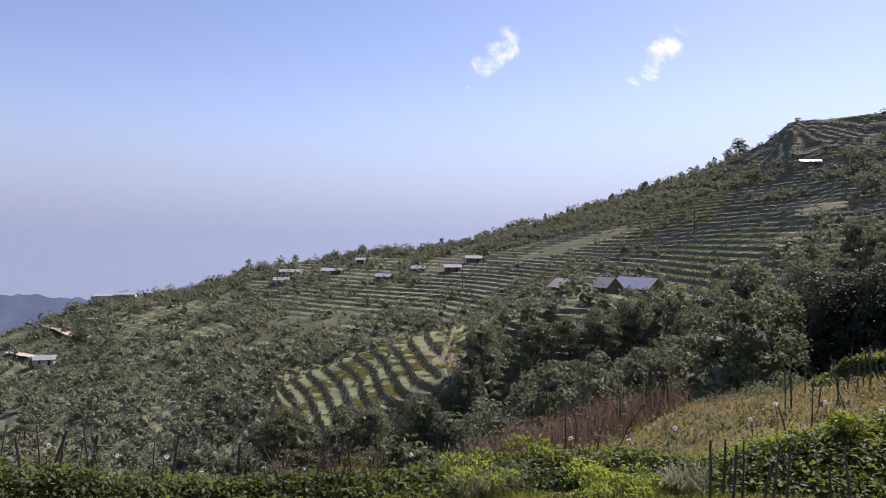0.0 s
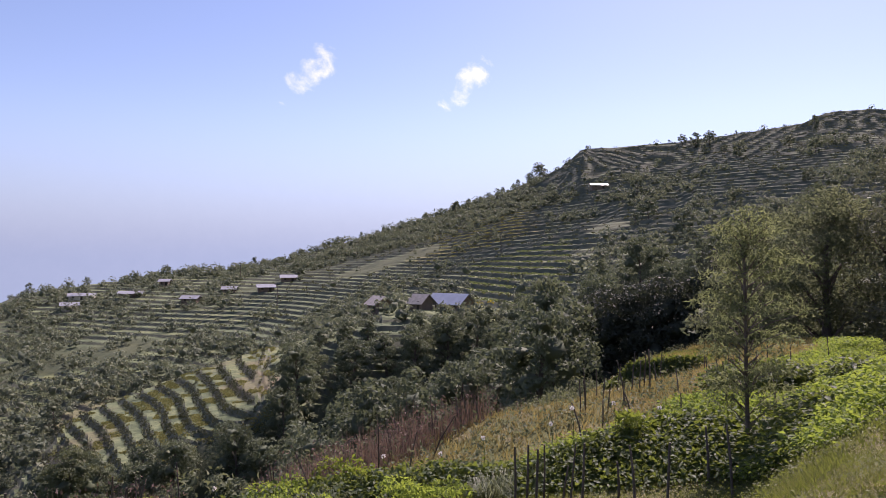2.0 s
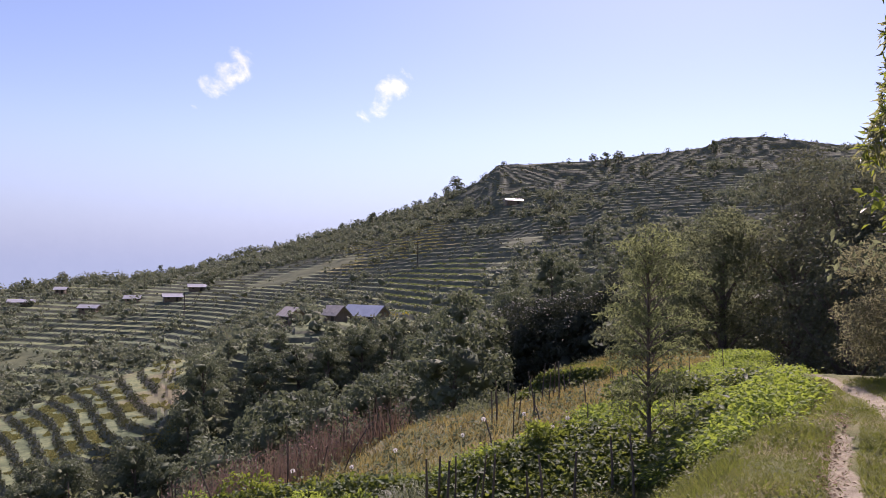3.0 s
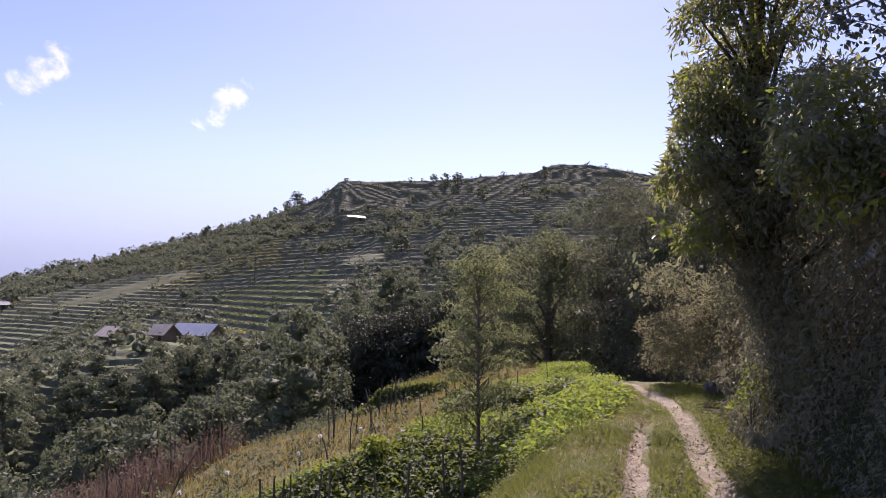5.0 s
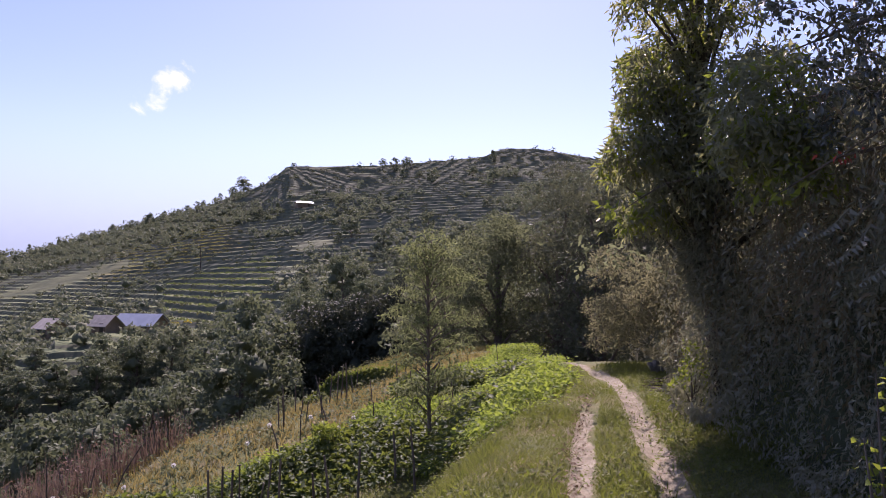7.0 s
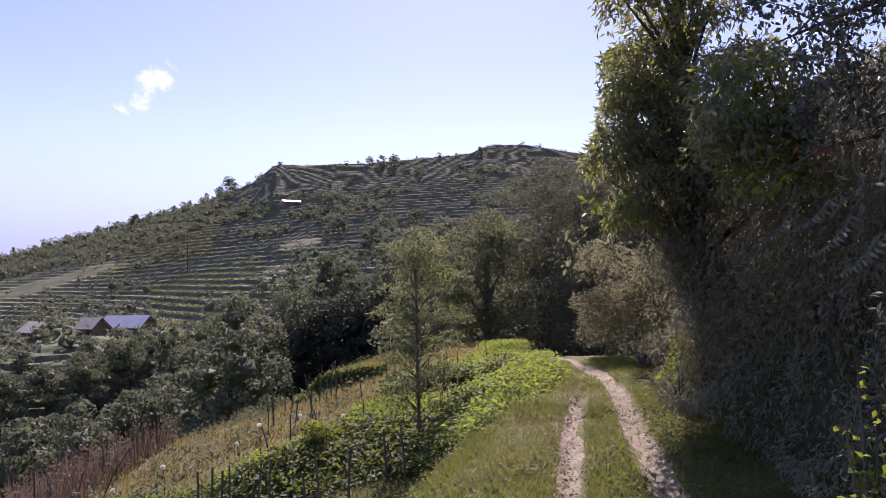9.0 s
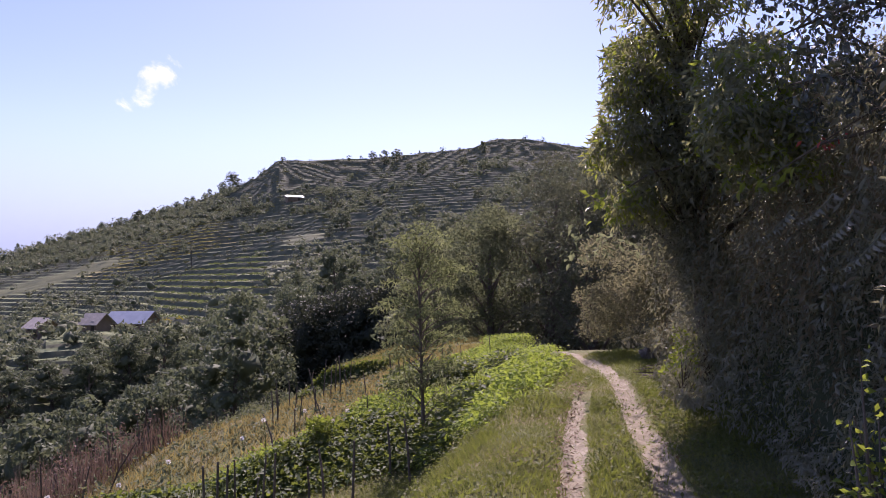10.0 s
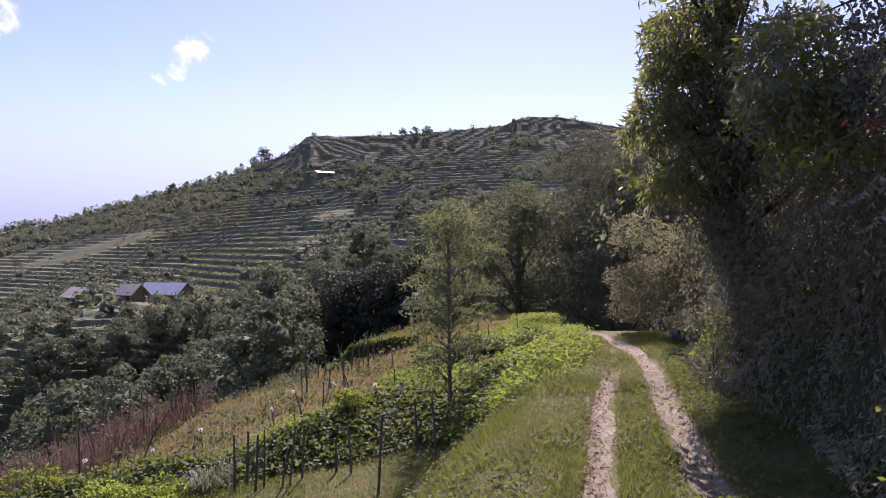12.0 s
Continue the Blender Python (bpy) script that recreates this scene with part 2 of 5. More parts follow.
def tube(bm, points, radii, sides=7):
    """A tapered, bent round bar through the points."""
    rings = []
    pts = [Vector(p) for p in points]
    for i, (p, r) in enumerate(zip(pts, radii)):
        d = (pts[min(i + 1, len(pts) - 1)] - pts[max(i - 1, 0)]).normalized()
        a = d.orthogonal().normalized()
        b = d.cross(a)
        rings.append([bm.verts.new(p + r * (math.cos(2 * math.pi * k / sides) * a + math.sin(2 * math.pi * k / sides) * b)) for k in range(sides)])
    for lo, hi in zip(rings, rings[1:]):
        for k in range(sides):
            bm.faces.new((lo[k], lo[(k + 1) % sides], hi[(k + 1) % sides], hi[k]))
    bm.faces.new(rings[0][::-1])
    bm.faces.new(rings[-1])
    return bm


def leaves(rng, pos, way, size, width=0.45, fold=0.12, face=None):
    """Vertices and triangles of pointed leaves, folded along the midrib, at pos and growing along way."""
    n = len(pos)
    way = unit(way)
    side = unit(np.cross(way, rng.normal(size=(n, 3)) if face is None else face))
    up = np.cross(side, way)
    size = np.broadcast_to(np.asarray(size, float).reshape(-1, 1), (n, 1))
    mid = pos + way * size * 0.45
    v = np.stack([pos, mid + side * size * width * 0.5 + up * size * fold, pos + way * size - up * size * fold * 0.7, mid - side * size * width * 0.5 + up * size * fold], 1).reshape(-1, 3)
    base = (np.arange(n) * 4)[:, None]
    f = np.concatenate([base + [0, 1, 2], base + [0, 2, 3]], 1).reshape(-1, 3)
    return v, f


def flat_leaves(rng, pos, way, size, width=0.6, face=None):
    """Plain three-cornered leaves for foliage far off."""
    n = len(pos)
    way = unit(way)
    side = unit(np.cross(way, rng.normal(size=(n, 3)) if face is None else face))
    size = np.broadcast_to(np.asarray(size, float).reshape(-1, 1), (n, 1))
    v = np.stack([pos - way * size * 0.3 + side * size * width * 0.55, pos - way * size * 0.3 - side * size * width * 0.55, pos + way * size * 0.75], 1).reshape(-1, 3)
    return v, np.arange(3 * n).reshape(-1, 3)


def lumps(rng, centres, radii, fine=1):
    """Rough dense hearts of bushes and crowns."""
    bm = bmesh.new()
    bmesh.ops.create_icosphere(bm, subdivisions=fine, radius=1.0)
    iv = np.array([v.co[:] for v in bm.verts])
    bm.verts.index_update()
    fi = np.array([[v.index for v in f.verts] for f in bm.faces])
    bm.free()
    c, r = np.asarray(centres, float), np.asarray(radii, float)
    n = len(c)
    v = c[:, None] + iv[None] * r[:, None] * rng.uniform(0.4, 1.3, (n, len(iv), 1))
    f = fi[None] + (np.arange(n) * len(iv))[:, None, None]
    return v.reshape(-1, 3), f.reshape(-1, 3)


def merge(chunks):
    vs, fs, k = [], [], 0
    for v, f in chunks:
        vs.append(v)
        fs.append(f + k)
        k += len(v)
    return np.concatenate(vs), np.concatenate(fs)


# ---- lie of the land ----
def cell(ix, iy, seed):
    v = np.sin(ix * 127.1 + iy * 311.7 + seed * 74.7) * 43758.5453
    return v - np.floor(v)


def value_noise(x, y, seed=0):
    ix, iy = np.floor(x), np.floor(y)
    u, v = x - ix, y - iy
    u, v = u * u * (3 - 2 * u), v * v * (3 - 2 * v)
    return (cell(ix, iy, seed) * (1 - u) + cell(ix + 1, iy, seed) * u) * (1 - v) + (cell(ix, iy + 1, seed) * (1 - u) + cell(ix + 1, iy + 1, seed) * u) * v


def fbm(x, y, seed=0, octaves=4):
    return sum(0.5 ** i * (value_noise(x * 2 ** i, y * 2 ** i, seed + i) - 0.5) for i in range(octaves))


def ease(v):
    v = np.clip(v, 0, 1)
    return v * v * (3 - 2 * v)


def soft(v, k=1.0):
    return np.logaddexp(0, v / k) * k


def smooth_max(a, b, k):
    return np.logaddexp(a / k, b / k) * k


TRACK_AZ = radians(53)
TS, TC = math.sin(TRACK_AZ), math.cos(TRACK_AZ)

# the far hill's crest: azimuth, distance, elevation angle
CREST = np.array([(-180, 500, -4), (-60, 420, -11), (-33, 400, -6.9), (-27, 390, -4.5), (-20.6, 385, -3.9), (-16, 375, -2.5), (-6, 380, -1.0), (0, 385, -0.6), (6.4, 400, 1.3), (13.7, 405, 3.3),
                  (20, 410, 5.4), (25, 412, 7.4), (26.9, 415, 8.9), (34, 430, 9.2), (43, 450, 10.0), (44.8, 455, 10.7), (48, 460, 10.6), (52.5, 460, 9.7), (75, 450, 8), (180, 500, -4)], float)
# the gully before it: azimuth, distance, height
GULLY = np.array([(-180, 140, -60), (-60, 140, -62), (-30, 125, -50), (-10, 108, -39), (0, 98, -34), (15, 78, -26), (30, 66, -17), (45, 62, -8), (60, 62, 0), (180, 140, -80)], float)
# a spur that carries the farm and runs down in terraces: azimuth, distance, height
SPUR = [(19.0, 190, -7.5), (11.0, 165, -8.5), (3.5, 168, -17.0)]


CREST[:, 2] += np.interp(CREST[:, 0], [-25, -20.6, -16, -6, 0, 13.7, 20, 27, 34, 45, 60], [0.1, 0.1, 0.55, 0.35, 0.35, 0.35, 0.4, 0.5, 0.4, 0.3, 0.2])


def polar(az, r):
    return r * math.sin(radians(az)), r * math.cos(radians(az))


def track_frame(x, y):
    """Metres along the track and to its left."""
    return x * TS + y * TC, -x * TC + y * TS


RIGHT_RUT = [-1.0, -0.86, -0.76, -0.68, -0.6, -0.56, -0.53, -0.43, -0.17, 0.12, 1.0]


def rut_lines(s):
    """How far left of the walker's line the two ruts run."""
    return 0.045 + 0.03 * np.sin(s * 1.1), np.interp(s, [0, 3, 4.2, 5.0, 6.0, 7.2, 8.6, 10.0, 11.4, 12.6, 16], RIGHT_RUT)



def ledge_line(l):
    """Where along the track the outer field step begins."""
    return 26.0 + 0.1 * (l - 10) + 0.45 * np.sin(l * 0.9)


def near_land(s, l):
    z = -(1.6 - 0.65 * ease((s - 9) / 5)) * ease((l - 0.6) / 2.3) - (0.133 - 0.085 * ease((5 - s) / 5)) * soft(l - 2.9, 0.4)
    bank = -l - 0.25 * np.clip(7.4 - s, 0, 2)
    z = z + 2.2 * ease((bank - 1.25) / 1.5) + 0.5 * soft(bank - 2.5, 0.5)
    z = z - 0.3 * soft(s - 15.0, 0.8) * ease((2.6 - l) / 1.6) * (1 - ease((-l - 1.0) / 1.5))
    edge = 9.2 + 0.17 * soft(s - 11.0, 1.5) + 0.62 * soft(7.5 - s, 1.0)
    end = 22.5 + 1.45 * np.clip(l, 0, 20)
    z = z - 0.55 * soft(l - edge, 0.5) - 0.55 * soft(s - end, 0.7) * ease((l - 1.0) / 2.0)
    # a small field step out on the spur
    z = z - 1.2 * ease((s - 11) / 3) * ease((l - np.interp(s, [11, 13, 14, 17.5, 22], [9.3, 8.0, 7.0, 6.0, 5.6])) / 2.0)
    z = z + 0.7 * ease((s - ledge_line(l)) / 0.6) * ease((l - 7.2) / 1.0) * ease((11.6 - l) / 0.8)
    a, b = rut_lines(np.clip(s, 0, 16))
    for rut, deep, wide in ((a, 0.05, 0.12), (b, 0.07, 0.15)):
        z = z - deep * np.exp(-((l - rut) / wide) ** 2) * (s > -4) * (s < 15)
    return z


def far_land(x, y):
    r = np.hypot(x, y)
    az = np.degrees(np.arctan2(x, y))
    cr, cz = np.interp(az, CREST[:, 0], CREST[:, 1]), np.interp(az, CREST[:, 0], CREST[:, 2])
    broad = sum(np.interp(az + k, CREST[:, 0], CREST[:, 2]) for k in (-9, -6, -3, 0, 3, 6, 9)) / 7
    gr, gz = np.interp(az, GULLY[:, 0], GULLY[:, 1]), np.interp(az, GULLY[:, 0], GULLY[:, 2])
    u = (r - gr) / (cr - gr)
    cz = 1.6 + cr * np.tan(np.radians(broad + (cz - broad) * ease((u - 0.6) / 0.4)))
    face = gz + (cz - gz) * np.where(u > 0, np.clip(u, 0, 1) ** np.interp(az, [2, 26, 60], [1.0, 1.3, 1.3]), u * 0.4)
    beyond = soft(r - cr, 4.0)
    z = face - 0.32 * beyond
    z = z + 2.6 * fbm(x / 70, y / 70, 3, 3) * ease(u * 2) * (1 - ease((u - 0.75) / 0.25))
    best, flat = np.full_like(z, -1e3), np.zeros_like(z)
    for (a0, r0, z0), (a1, r1, z1) in zip(SPUR, SPUR[1:]):
        p, q = np.array(polar(a0, r0)), np.array(polar(a1, r1))
        d = q - p
        k = ((x - p[0]) * d[0] + (y - p[1]) * d[1]) / (d @ d)
        past = np.maximum(k - 1, 0) * np.hypot(*d)
        k = np.clip(k, 0, 1)
        gap = np.hypot(x - p[0] - k * d[0], y - p[1] - k * d[1])
        reach = 30 - 8 * (a1 < -10) * k
        before = ease(((x - p[0]) * d[1] - (y - p[1]) * d[0]) * np.sign(-p[0] * d[1] + p[1] * d[0]) / np.hypot(*d) / 6 + 0.5)
        best = np.maximum(best, z0 + (z1 - z0) * k - (0.3 - 0.25 * before) * gap - 0.4 * past - 0.55 * soft(gap - reach, 2.0))
        flat = np.maximum(flat, ease((reach + 3 - gap) / 4))
    # the spur's nose falls to the west in narrow terraces
    nose = -28.0 + 0.37 * (0.97 * (x + 25) + (y - 150) * (0.16 + 0.011 * np.clip(-5 - x, 0, 30))) + 0.5 * fbm(x / 16, y / 16, 15, 2) - 0.5 * soft(r - 164, 1.5) - 0.7 * soft(112 - r, 2.0) - 1.5 * soft(az - 1.0, 0.4) - 1.6 * soft(-14.0 - az, 0.8)
    on_nose = ease((166 - r) / 3) * ease((r - 108) / 4) * ease((1.5 - az) / 1.5) * ease((az + 15.5) / 2) * ease((nose - z) / 2.0)
    best = np.maximum(best, nose)
    return smooth_max(z, best, 1.2), r, az, u, np.maximum(ease((best - z) / 2.0) * flat, on_nose), on_nose


def land(x, y):
    """Height, and what covers the ground: 1 near, 1 in terraces, 1 in ruts."""
    x, y = np.asarray(x, float), np.asarray(y, float)
    s, l = track_frame(x, y)
    zn = near_land(s, l)
    zf, r, az, u, spur, nose = far_land(x, y)
    zf = np.maximum(zf, -540.0)
    on_far = ease((zf - zn) / 4.0 + 0.5)
    warp = 1.2 * fbm(x / 70, y / 70, 11, 2) * np.interp(az, [20, 30], [1.0, 0.45])
    rise = np.interp(az, [4, 12, 18, 25, 32], [1.15, 1.2, 1.5, 1.7, 1.9])
    rise = rise + (1.3 - rise) * nose
    warp = warp * (1 - 0.6 * ease((az + 22) / 6) * ease((8 - az) / 6) * ease((200 - r) / 25))
    level = (zf + warp) / rise
    k = np.floor(level)
    f = level - k
    lip = 0.74 - 0.14 * nose
    stepped = rise * (k + 0.12 * f + 0.88 * ease((f - lip) / (1 - lip)) + 0.3) - warp
    worked = ease((fbm(x / 45, y / 45, 21, 3) + 0.24 + 0.2 * ease((az + 2) / 6) + 0.4 * ease((az - 22) / 3) * ease((u - 0.55) / 0.15)) / 0.25) * ease((r - 112) / 12) * (1 - ease((u - 1.0) / 0.02))
    worked = np.maximum(worked * ease((r - 112) / 12), spur * ease((7 - az) / 4) * ease((r - 88) / 8))
    zf = zf + (stepped - zf) * worked
    z = smooth_max(zn, zf, 0.8)
    z = z + 0.05 * fbm(x / 0.9, y / 0.9, 31, 3) * ease((r - 1) / 3) * (r < 60) + 0.35 * fbm(x / 7, y / 7, 41, 3) * ease((r - 16) / 20) * (1 - worked)
    ripe = (az > 12) & (az < 24) & (r > 255) & (r < 320)
    plot = cell(k, np.floor(az / 6 + 3 * value_noise(k * 0.37, az * 0 + 1.5, 5)), 7)
    green = (az > 17.5) & (az < 26) & (np.abs(r - 206 + (az - 18) * 4.4) < 19)
    plot = np.where(ripe, 0.55 + 0.35 * plot, np.where(nose > 0.5, 0.25 + 0.3 * plot, np.where(green | (spur > 0.5) & (az < 5), 0.64, 0.62 * plot)))
    return z, on_far, worked, plot, s, l


def height(x, y):
    return float(land(np.array([x]), np.array([y]))[0][0])


def heights(x, y):
    return land(x, y)[0]


def on_ray(az, el, lo, hi):
    """The place on the land that is seen from the walker's eye at this azimuth and elevation, between two distances."""
    r = np.linspace(lo, hi, 600)
    x, y = r * math.sin(radians(az)), r * math.cos(radians(az))
    z = heights(x, y)
    k = int(np.argmin(np.abs(np.degrees(np.arctan2(z - 1.6, r)) - el)))
    return x[k], y[k], z[k]


def scar_gap(x, y):
    """Distance to the slip of bare earth on the field's outer slope."""
    p, q = np.array(polar(26.8, 21.5)), np.array(polar(29.4, 27.0))
    k = np.clip(((x - p[0]) * (q - p)[0] + (y - p[1]) * (q - p)[1]) / ((q - p) @ (q - p)), 0, 1)
    return np.hypot(x - p[0] - k * (q - p)[0], y - p[1] - k * (q - p)[1])


def build_ground():
    az = np.radians(np.concatenate([np.arange(-180, -42, 4.0), np.arange(-42, -16, 0.47), np.arange(-16, 28, 0.25), np.arange(28, 52, 0.38), np.arange(52, 78, 0.5), np.arange(78, 180, 4.0)]))
    r = [0.05]
    while r[-1] < 60:
        r.append(r[-1] + max(0.05, 0.021 * r[-1]))
    r += list(np.arange(61.5, 106, 1.5)) + list(np.arange(106, 178, 0.75)) + list(np.arange(178, 340, 0.9)) + list(np.arange(340, 464, 1.5)) + list(np.arange(464, 640, 8)) + [660, 700, 760, 850, 1000, 1300, 1800, 2600, 3500, 4600]
    r = np.array(r)
    rr, aa = np.meshgrid(r, az, indexing="ij")
    x, y = rr * np.sin(aa), rr * np.cos(aa)
    z, on_far, worked, plot, s, l = land(x.ravel(), y.ravel())
    n, m = rr.shape
    v = np.stack([x.ravel(), y.ravel(), z], 1)
    i, j = np.meshgrid(np.arange(n - 1), np.arange(m), indexing="ij")
    j2 = (j + 1) % m
    faces = np.stack([i * m + j, i * m + j2, (i + 1) * m + j2, (i + 1) * m + j], -1).reshape(-1, 4)[:, ::-1]
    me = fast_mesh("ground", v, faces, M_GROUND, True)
    me.polygons.foreach_set("use_smooth", (rr[:-1] < 95).ravel())
    a, b = rut_lines(np.clip(s, 0, 16))
    wob = 0.22 * fbm(s / 1.6, l / 1.6, 51, 4)
    soil = np.maximum(np.exp(-((l - a + wob) / 0.13) ** 2) * ease((9.2 - s) / 1.2), np.exp(-((l - b + wob) / 0.165) ** 2) * ease((16 - s) / 2)) * (s > -6)
    scar = np.exp(-(scar_gap(x.ravel(), y.ravel()) / 0.6) ** 2)
    soil = np.maximum(soil, scar)
    xx, yy = x.ravel(), y.ravel()
    azd = np.degrees(aa.ravel())
    rd = rr.ravel()
    lawn = (1 - on_far) * (1 - ease((l - 9.8 - 0.17 * soft(s - 11.0, 1.5) - 0.62 * soft(7.5 - s, 1.0)) / 1.5)) * (1 - ease((s - 24 - 1.5 * np.clip(l, 0, 20)) / 3)) * (1 - ease((-l - 1.2) / 0.6))
    lawn = np.maximum(lawn, np.minimum(1, 1.5 * scar))
    bare = np.maximum(ease((azd + 4) / 2) * ease((3.5 - azd) / 2), 0.8 * ease((azd + 16) / 2) * ease((-9 - azd) / 2)) * ease((rd - 95) / 6) * ease((190 - rd) / 8) * ease((fbm(xx / 14, yy / 14, 61, 3) + 0.12) / 0.2)
    for name, values in (("near", lawn), ("wild", (1 - worked) * (1 - lawn)), ("plot", plot), ("soil", soil), ("bare", bare)):
        me.attributes.new(name, "FLOAT", "POINT").data.foreach_set("value", np.asarray(values, np.float32))
    ob = new("ground", me)
    return tagged(ob, "terraced green hillside with a trodden earth track", "ground", kind="structure")


ground = build_ground()


# ---- trees ----
def crown_points(rng, clumps, n):
    """Points and outward ways on the shells of ellipsoid clumps (x, y, z, rx, rz)."""
    c = np.array(clumps, float)
    w = c[:, 3] ** 2
    pick = rng.choice(len(c), n, p=w / w.sum())
    d = unit(rng.normal(size=(n, 3)))
    d[:, 2] = np.where(d[:, 2] < -0.3, -d[:, 2], d[:, 2])
    rad = rng.uniform(0.55, 1.08, (n, 1)) ** 0.6
    off = d * rad * np.stack([c[pick, 3], c[pick, 3], c[pick, 4]], 1)
    return c[pick, :3] + off, d


def make_tree(seed, tall, wide, count, leaf, mat, bare_below=0.25, lobes=11, droop=0.25, name="tree", dense=False):
    """A tapered trunk with limbs and a crown of loose leafy clumps, standing at the origin."""
    rng = np.random.default_rng(seed)
    root = new(name)
    bm = bmesh.new()
    lean = rng.normal(0, 0.04, 2) * tall
    top = tall * 0.8
    r0 = 0.024 * tall + 0.03
    tube(bm, [(0, 0, -0.4), (lean[0] * 0.3, lean[1] * 0.3, top * 0.4), (lean[0], lean[1], top)], [r0 * 1.25, r0 * 0.8, r0 * 0.2], 7)
    clumps = []
    for i in range(lobes):
        a = i * 2.399 + rng.uniform(-0.4, 0.4)
        t = (i + 0.5) / lobes
        z = tall * (bare_below + (0.92 - bare_below) * t)
        spread = wide * 0.5 * math.sin(math.pi * min(0.97, 0.25 + 0.72 * t)) ** 0.8 * rng.uniform(0.55, 1.0)
        cx, cy = lean[0] * t + spread * math.cos(a) * 0.75, lean[1] * t + spread * math.sin(a) * 0.75
        rad = wide * rng.uniform(0.19, 0.30)
        clumps.append((cx, cy, z, rad, rad * rng.uniform(0.65, 0.95)))
        base = max(0.12, z / tall - 0.22) * tall
        tube(bm, [(lean[0] * t * 0.6, lean[1] * t * 0.6, base), ((cx + lean[0] * t) * 0.5, (cy + lean[1] * t) * 0.5, (base + z) * 0.52), (cx, cy, z)], [r0 * 0.4, r0 * 0.25, r0 * 0.08], 5)
    part("trunk", bm, M_BARK, root)
    # each clump carries smaller tufts on its upper side
    tufts = []
    for x, y, z, rx, rz in clumps:
        for d in unit(rng.normal(size=(7, 3)) + [0, 0, 0.45]):
            k = rng.uniform(0.34, 0.55)
            tufts.append((x + d[0] * rx * 0.72, y + d[1] * rx * 0.72, z + d[2] * rz * 0.72, rx * k, rz * k))
    p, d = crown_points(rng, tufts, count)
    way = 0.35 * d + rng.normal(0, 0.7, d.shape) + np.array([0, 0, -droop])
    face = d + rng.normal(0, 0.35, d.shape)
    if dense:
        c = np.array(clumps)
        v, f = merge([lumps(rng, c[:, :3] - [0, 0, 0.05 * wide], c[:, [3, 3, 4]] * 0.42, 2), flat_leaves(rng, p, way, leaf * rng.uniform(0.6, 1.35, count), 0.9, face)])
    else:
        v, f = leaves(rng, p, way, leaf * rng.uniform(0.6, 1.35, count), 0.6, 0.1, face)
    mesh_part("crown", fast_mesh("crown", v, f, mat), root)
    return root


def place(ob, x, y, turn=0.0, size=1.0, sink=0.0, stretch=1.0):
    return pose(x, y, height(x, y) - sink, 0, 0, turn) @ Matrix.Diagonal((size, size, size * stretch, 1))


def grove(kinds, spots, label, group, rng):
    """Copies of the kinds of tree at the spots (x, y, size)."""
    for i, (x, y, size) in enumerate(spots):
        src = kinds[i % len(kinds)]
        t = copy_thing(src, place(src, x, y, rng.uniform(0, 360), size, 0.15, rng.uniform(0.85, 1.15)))
        tagged(t, label, "tree", group)
    for src in kinds:
        for o in (*src.children_recursive, src):
            bpy.data.objects.remove(o)


rng = np.random.default_rng(5)
# the wooded gully below the field
spots = []
CANOPY = ([-38, -16, -14, -4, 1, 3.5, 9, 15, 18, 20, 24, 28, 31, 35, 39, 45, 52], [-13.5, -14, -14, -13, -11.5, -6, -4.2, -4.2, -4.0, -2.9, -2.2, -0.2, 1.8, 1.4, 4.3, 6, 7])
tries = 0
while len(spots) < 230 and tries < 20000:
    tries += 1
    a, r = rng.uniform(-37, 52), rng.uniform(40, 150)
    x, y = polar(a, r)
    s, l = track_frame(x, y)
    if l < 14 + 0.3 * max(0, s - 14) and s < 26 + 1.4 * l:
        continue
    if s < 30 and l < 16:
        continue
    if a < 4 and not 92 < r < 128:
        continue
    if 4 <= a < 19 and r > 144:
        continue
    if any((x - p) ** 2 + (y - q) ** 2 < 19 for p, q, _ in spots):
        continue
    room = (1.6 + r * math.tan(radians(float(np.interp(a, *CANOPY)))) - height(x, y)) / 7.4
    if room < 0.45:
        continue
    spots.append((x, y, min(room, rng.uniform(1.0, 1.6))))
kinds = [make_tree(100 + i, 7.0, 5.8, 4200, 0.19, M_FOREST, 0.12, 10, dense=True) for i in range(6)]
grove(kinds, spots, "dark green broadleaf tree in the wooded gully", "trees of the gully wood", rng)

# taller trees beyond the field; their shaded sides are put into darkened leaves
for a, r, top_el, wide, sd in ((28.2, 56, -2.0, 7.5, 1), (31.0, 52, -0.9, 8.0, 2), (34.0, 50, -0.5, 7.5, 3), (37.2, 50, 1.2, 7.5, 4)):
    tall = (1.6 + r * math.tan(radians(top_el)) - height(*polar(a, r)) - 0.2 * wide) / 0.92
    t = make_tree(130 + sd, tall, wide, 11000, 0.17, M_SHADED_TREE, 0.03, 22, dense=True)
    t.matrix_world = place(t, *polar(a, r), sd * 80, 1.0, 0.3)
    tagged(t, "tall tree at the edge of the gully wood, leaves coloured for shade", "tree", "trees of the gully wood")

lone = make_tree(120, 7.0, 8.2, 7000, 0.24, M_SLOPE_BUSH, 0.1, 12, dense=True)
lx, ly = polar(-13.0, 100)
lone.matrix_world = pose(lx, ly, 1.6 - 100 * math.tan(radians(13.9)) - 7.0, 0, 0, 40)
tagged(lone, "round pale green tree in the gully", "tree", "trees of the gully wood")


# ---- hillside scrub and woods, too many to count ----
def shed_site():
    return on_ray(28.2, 6.1, 140, 400)


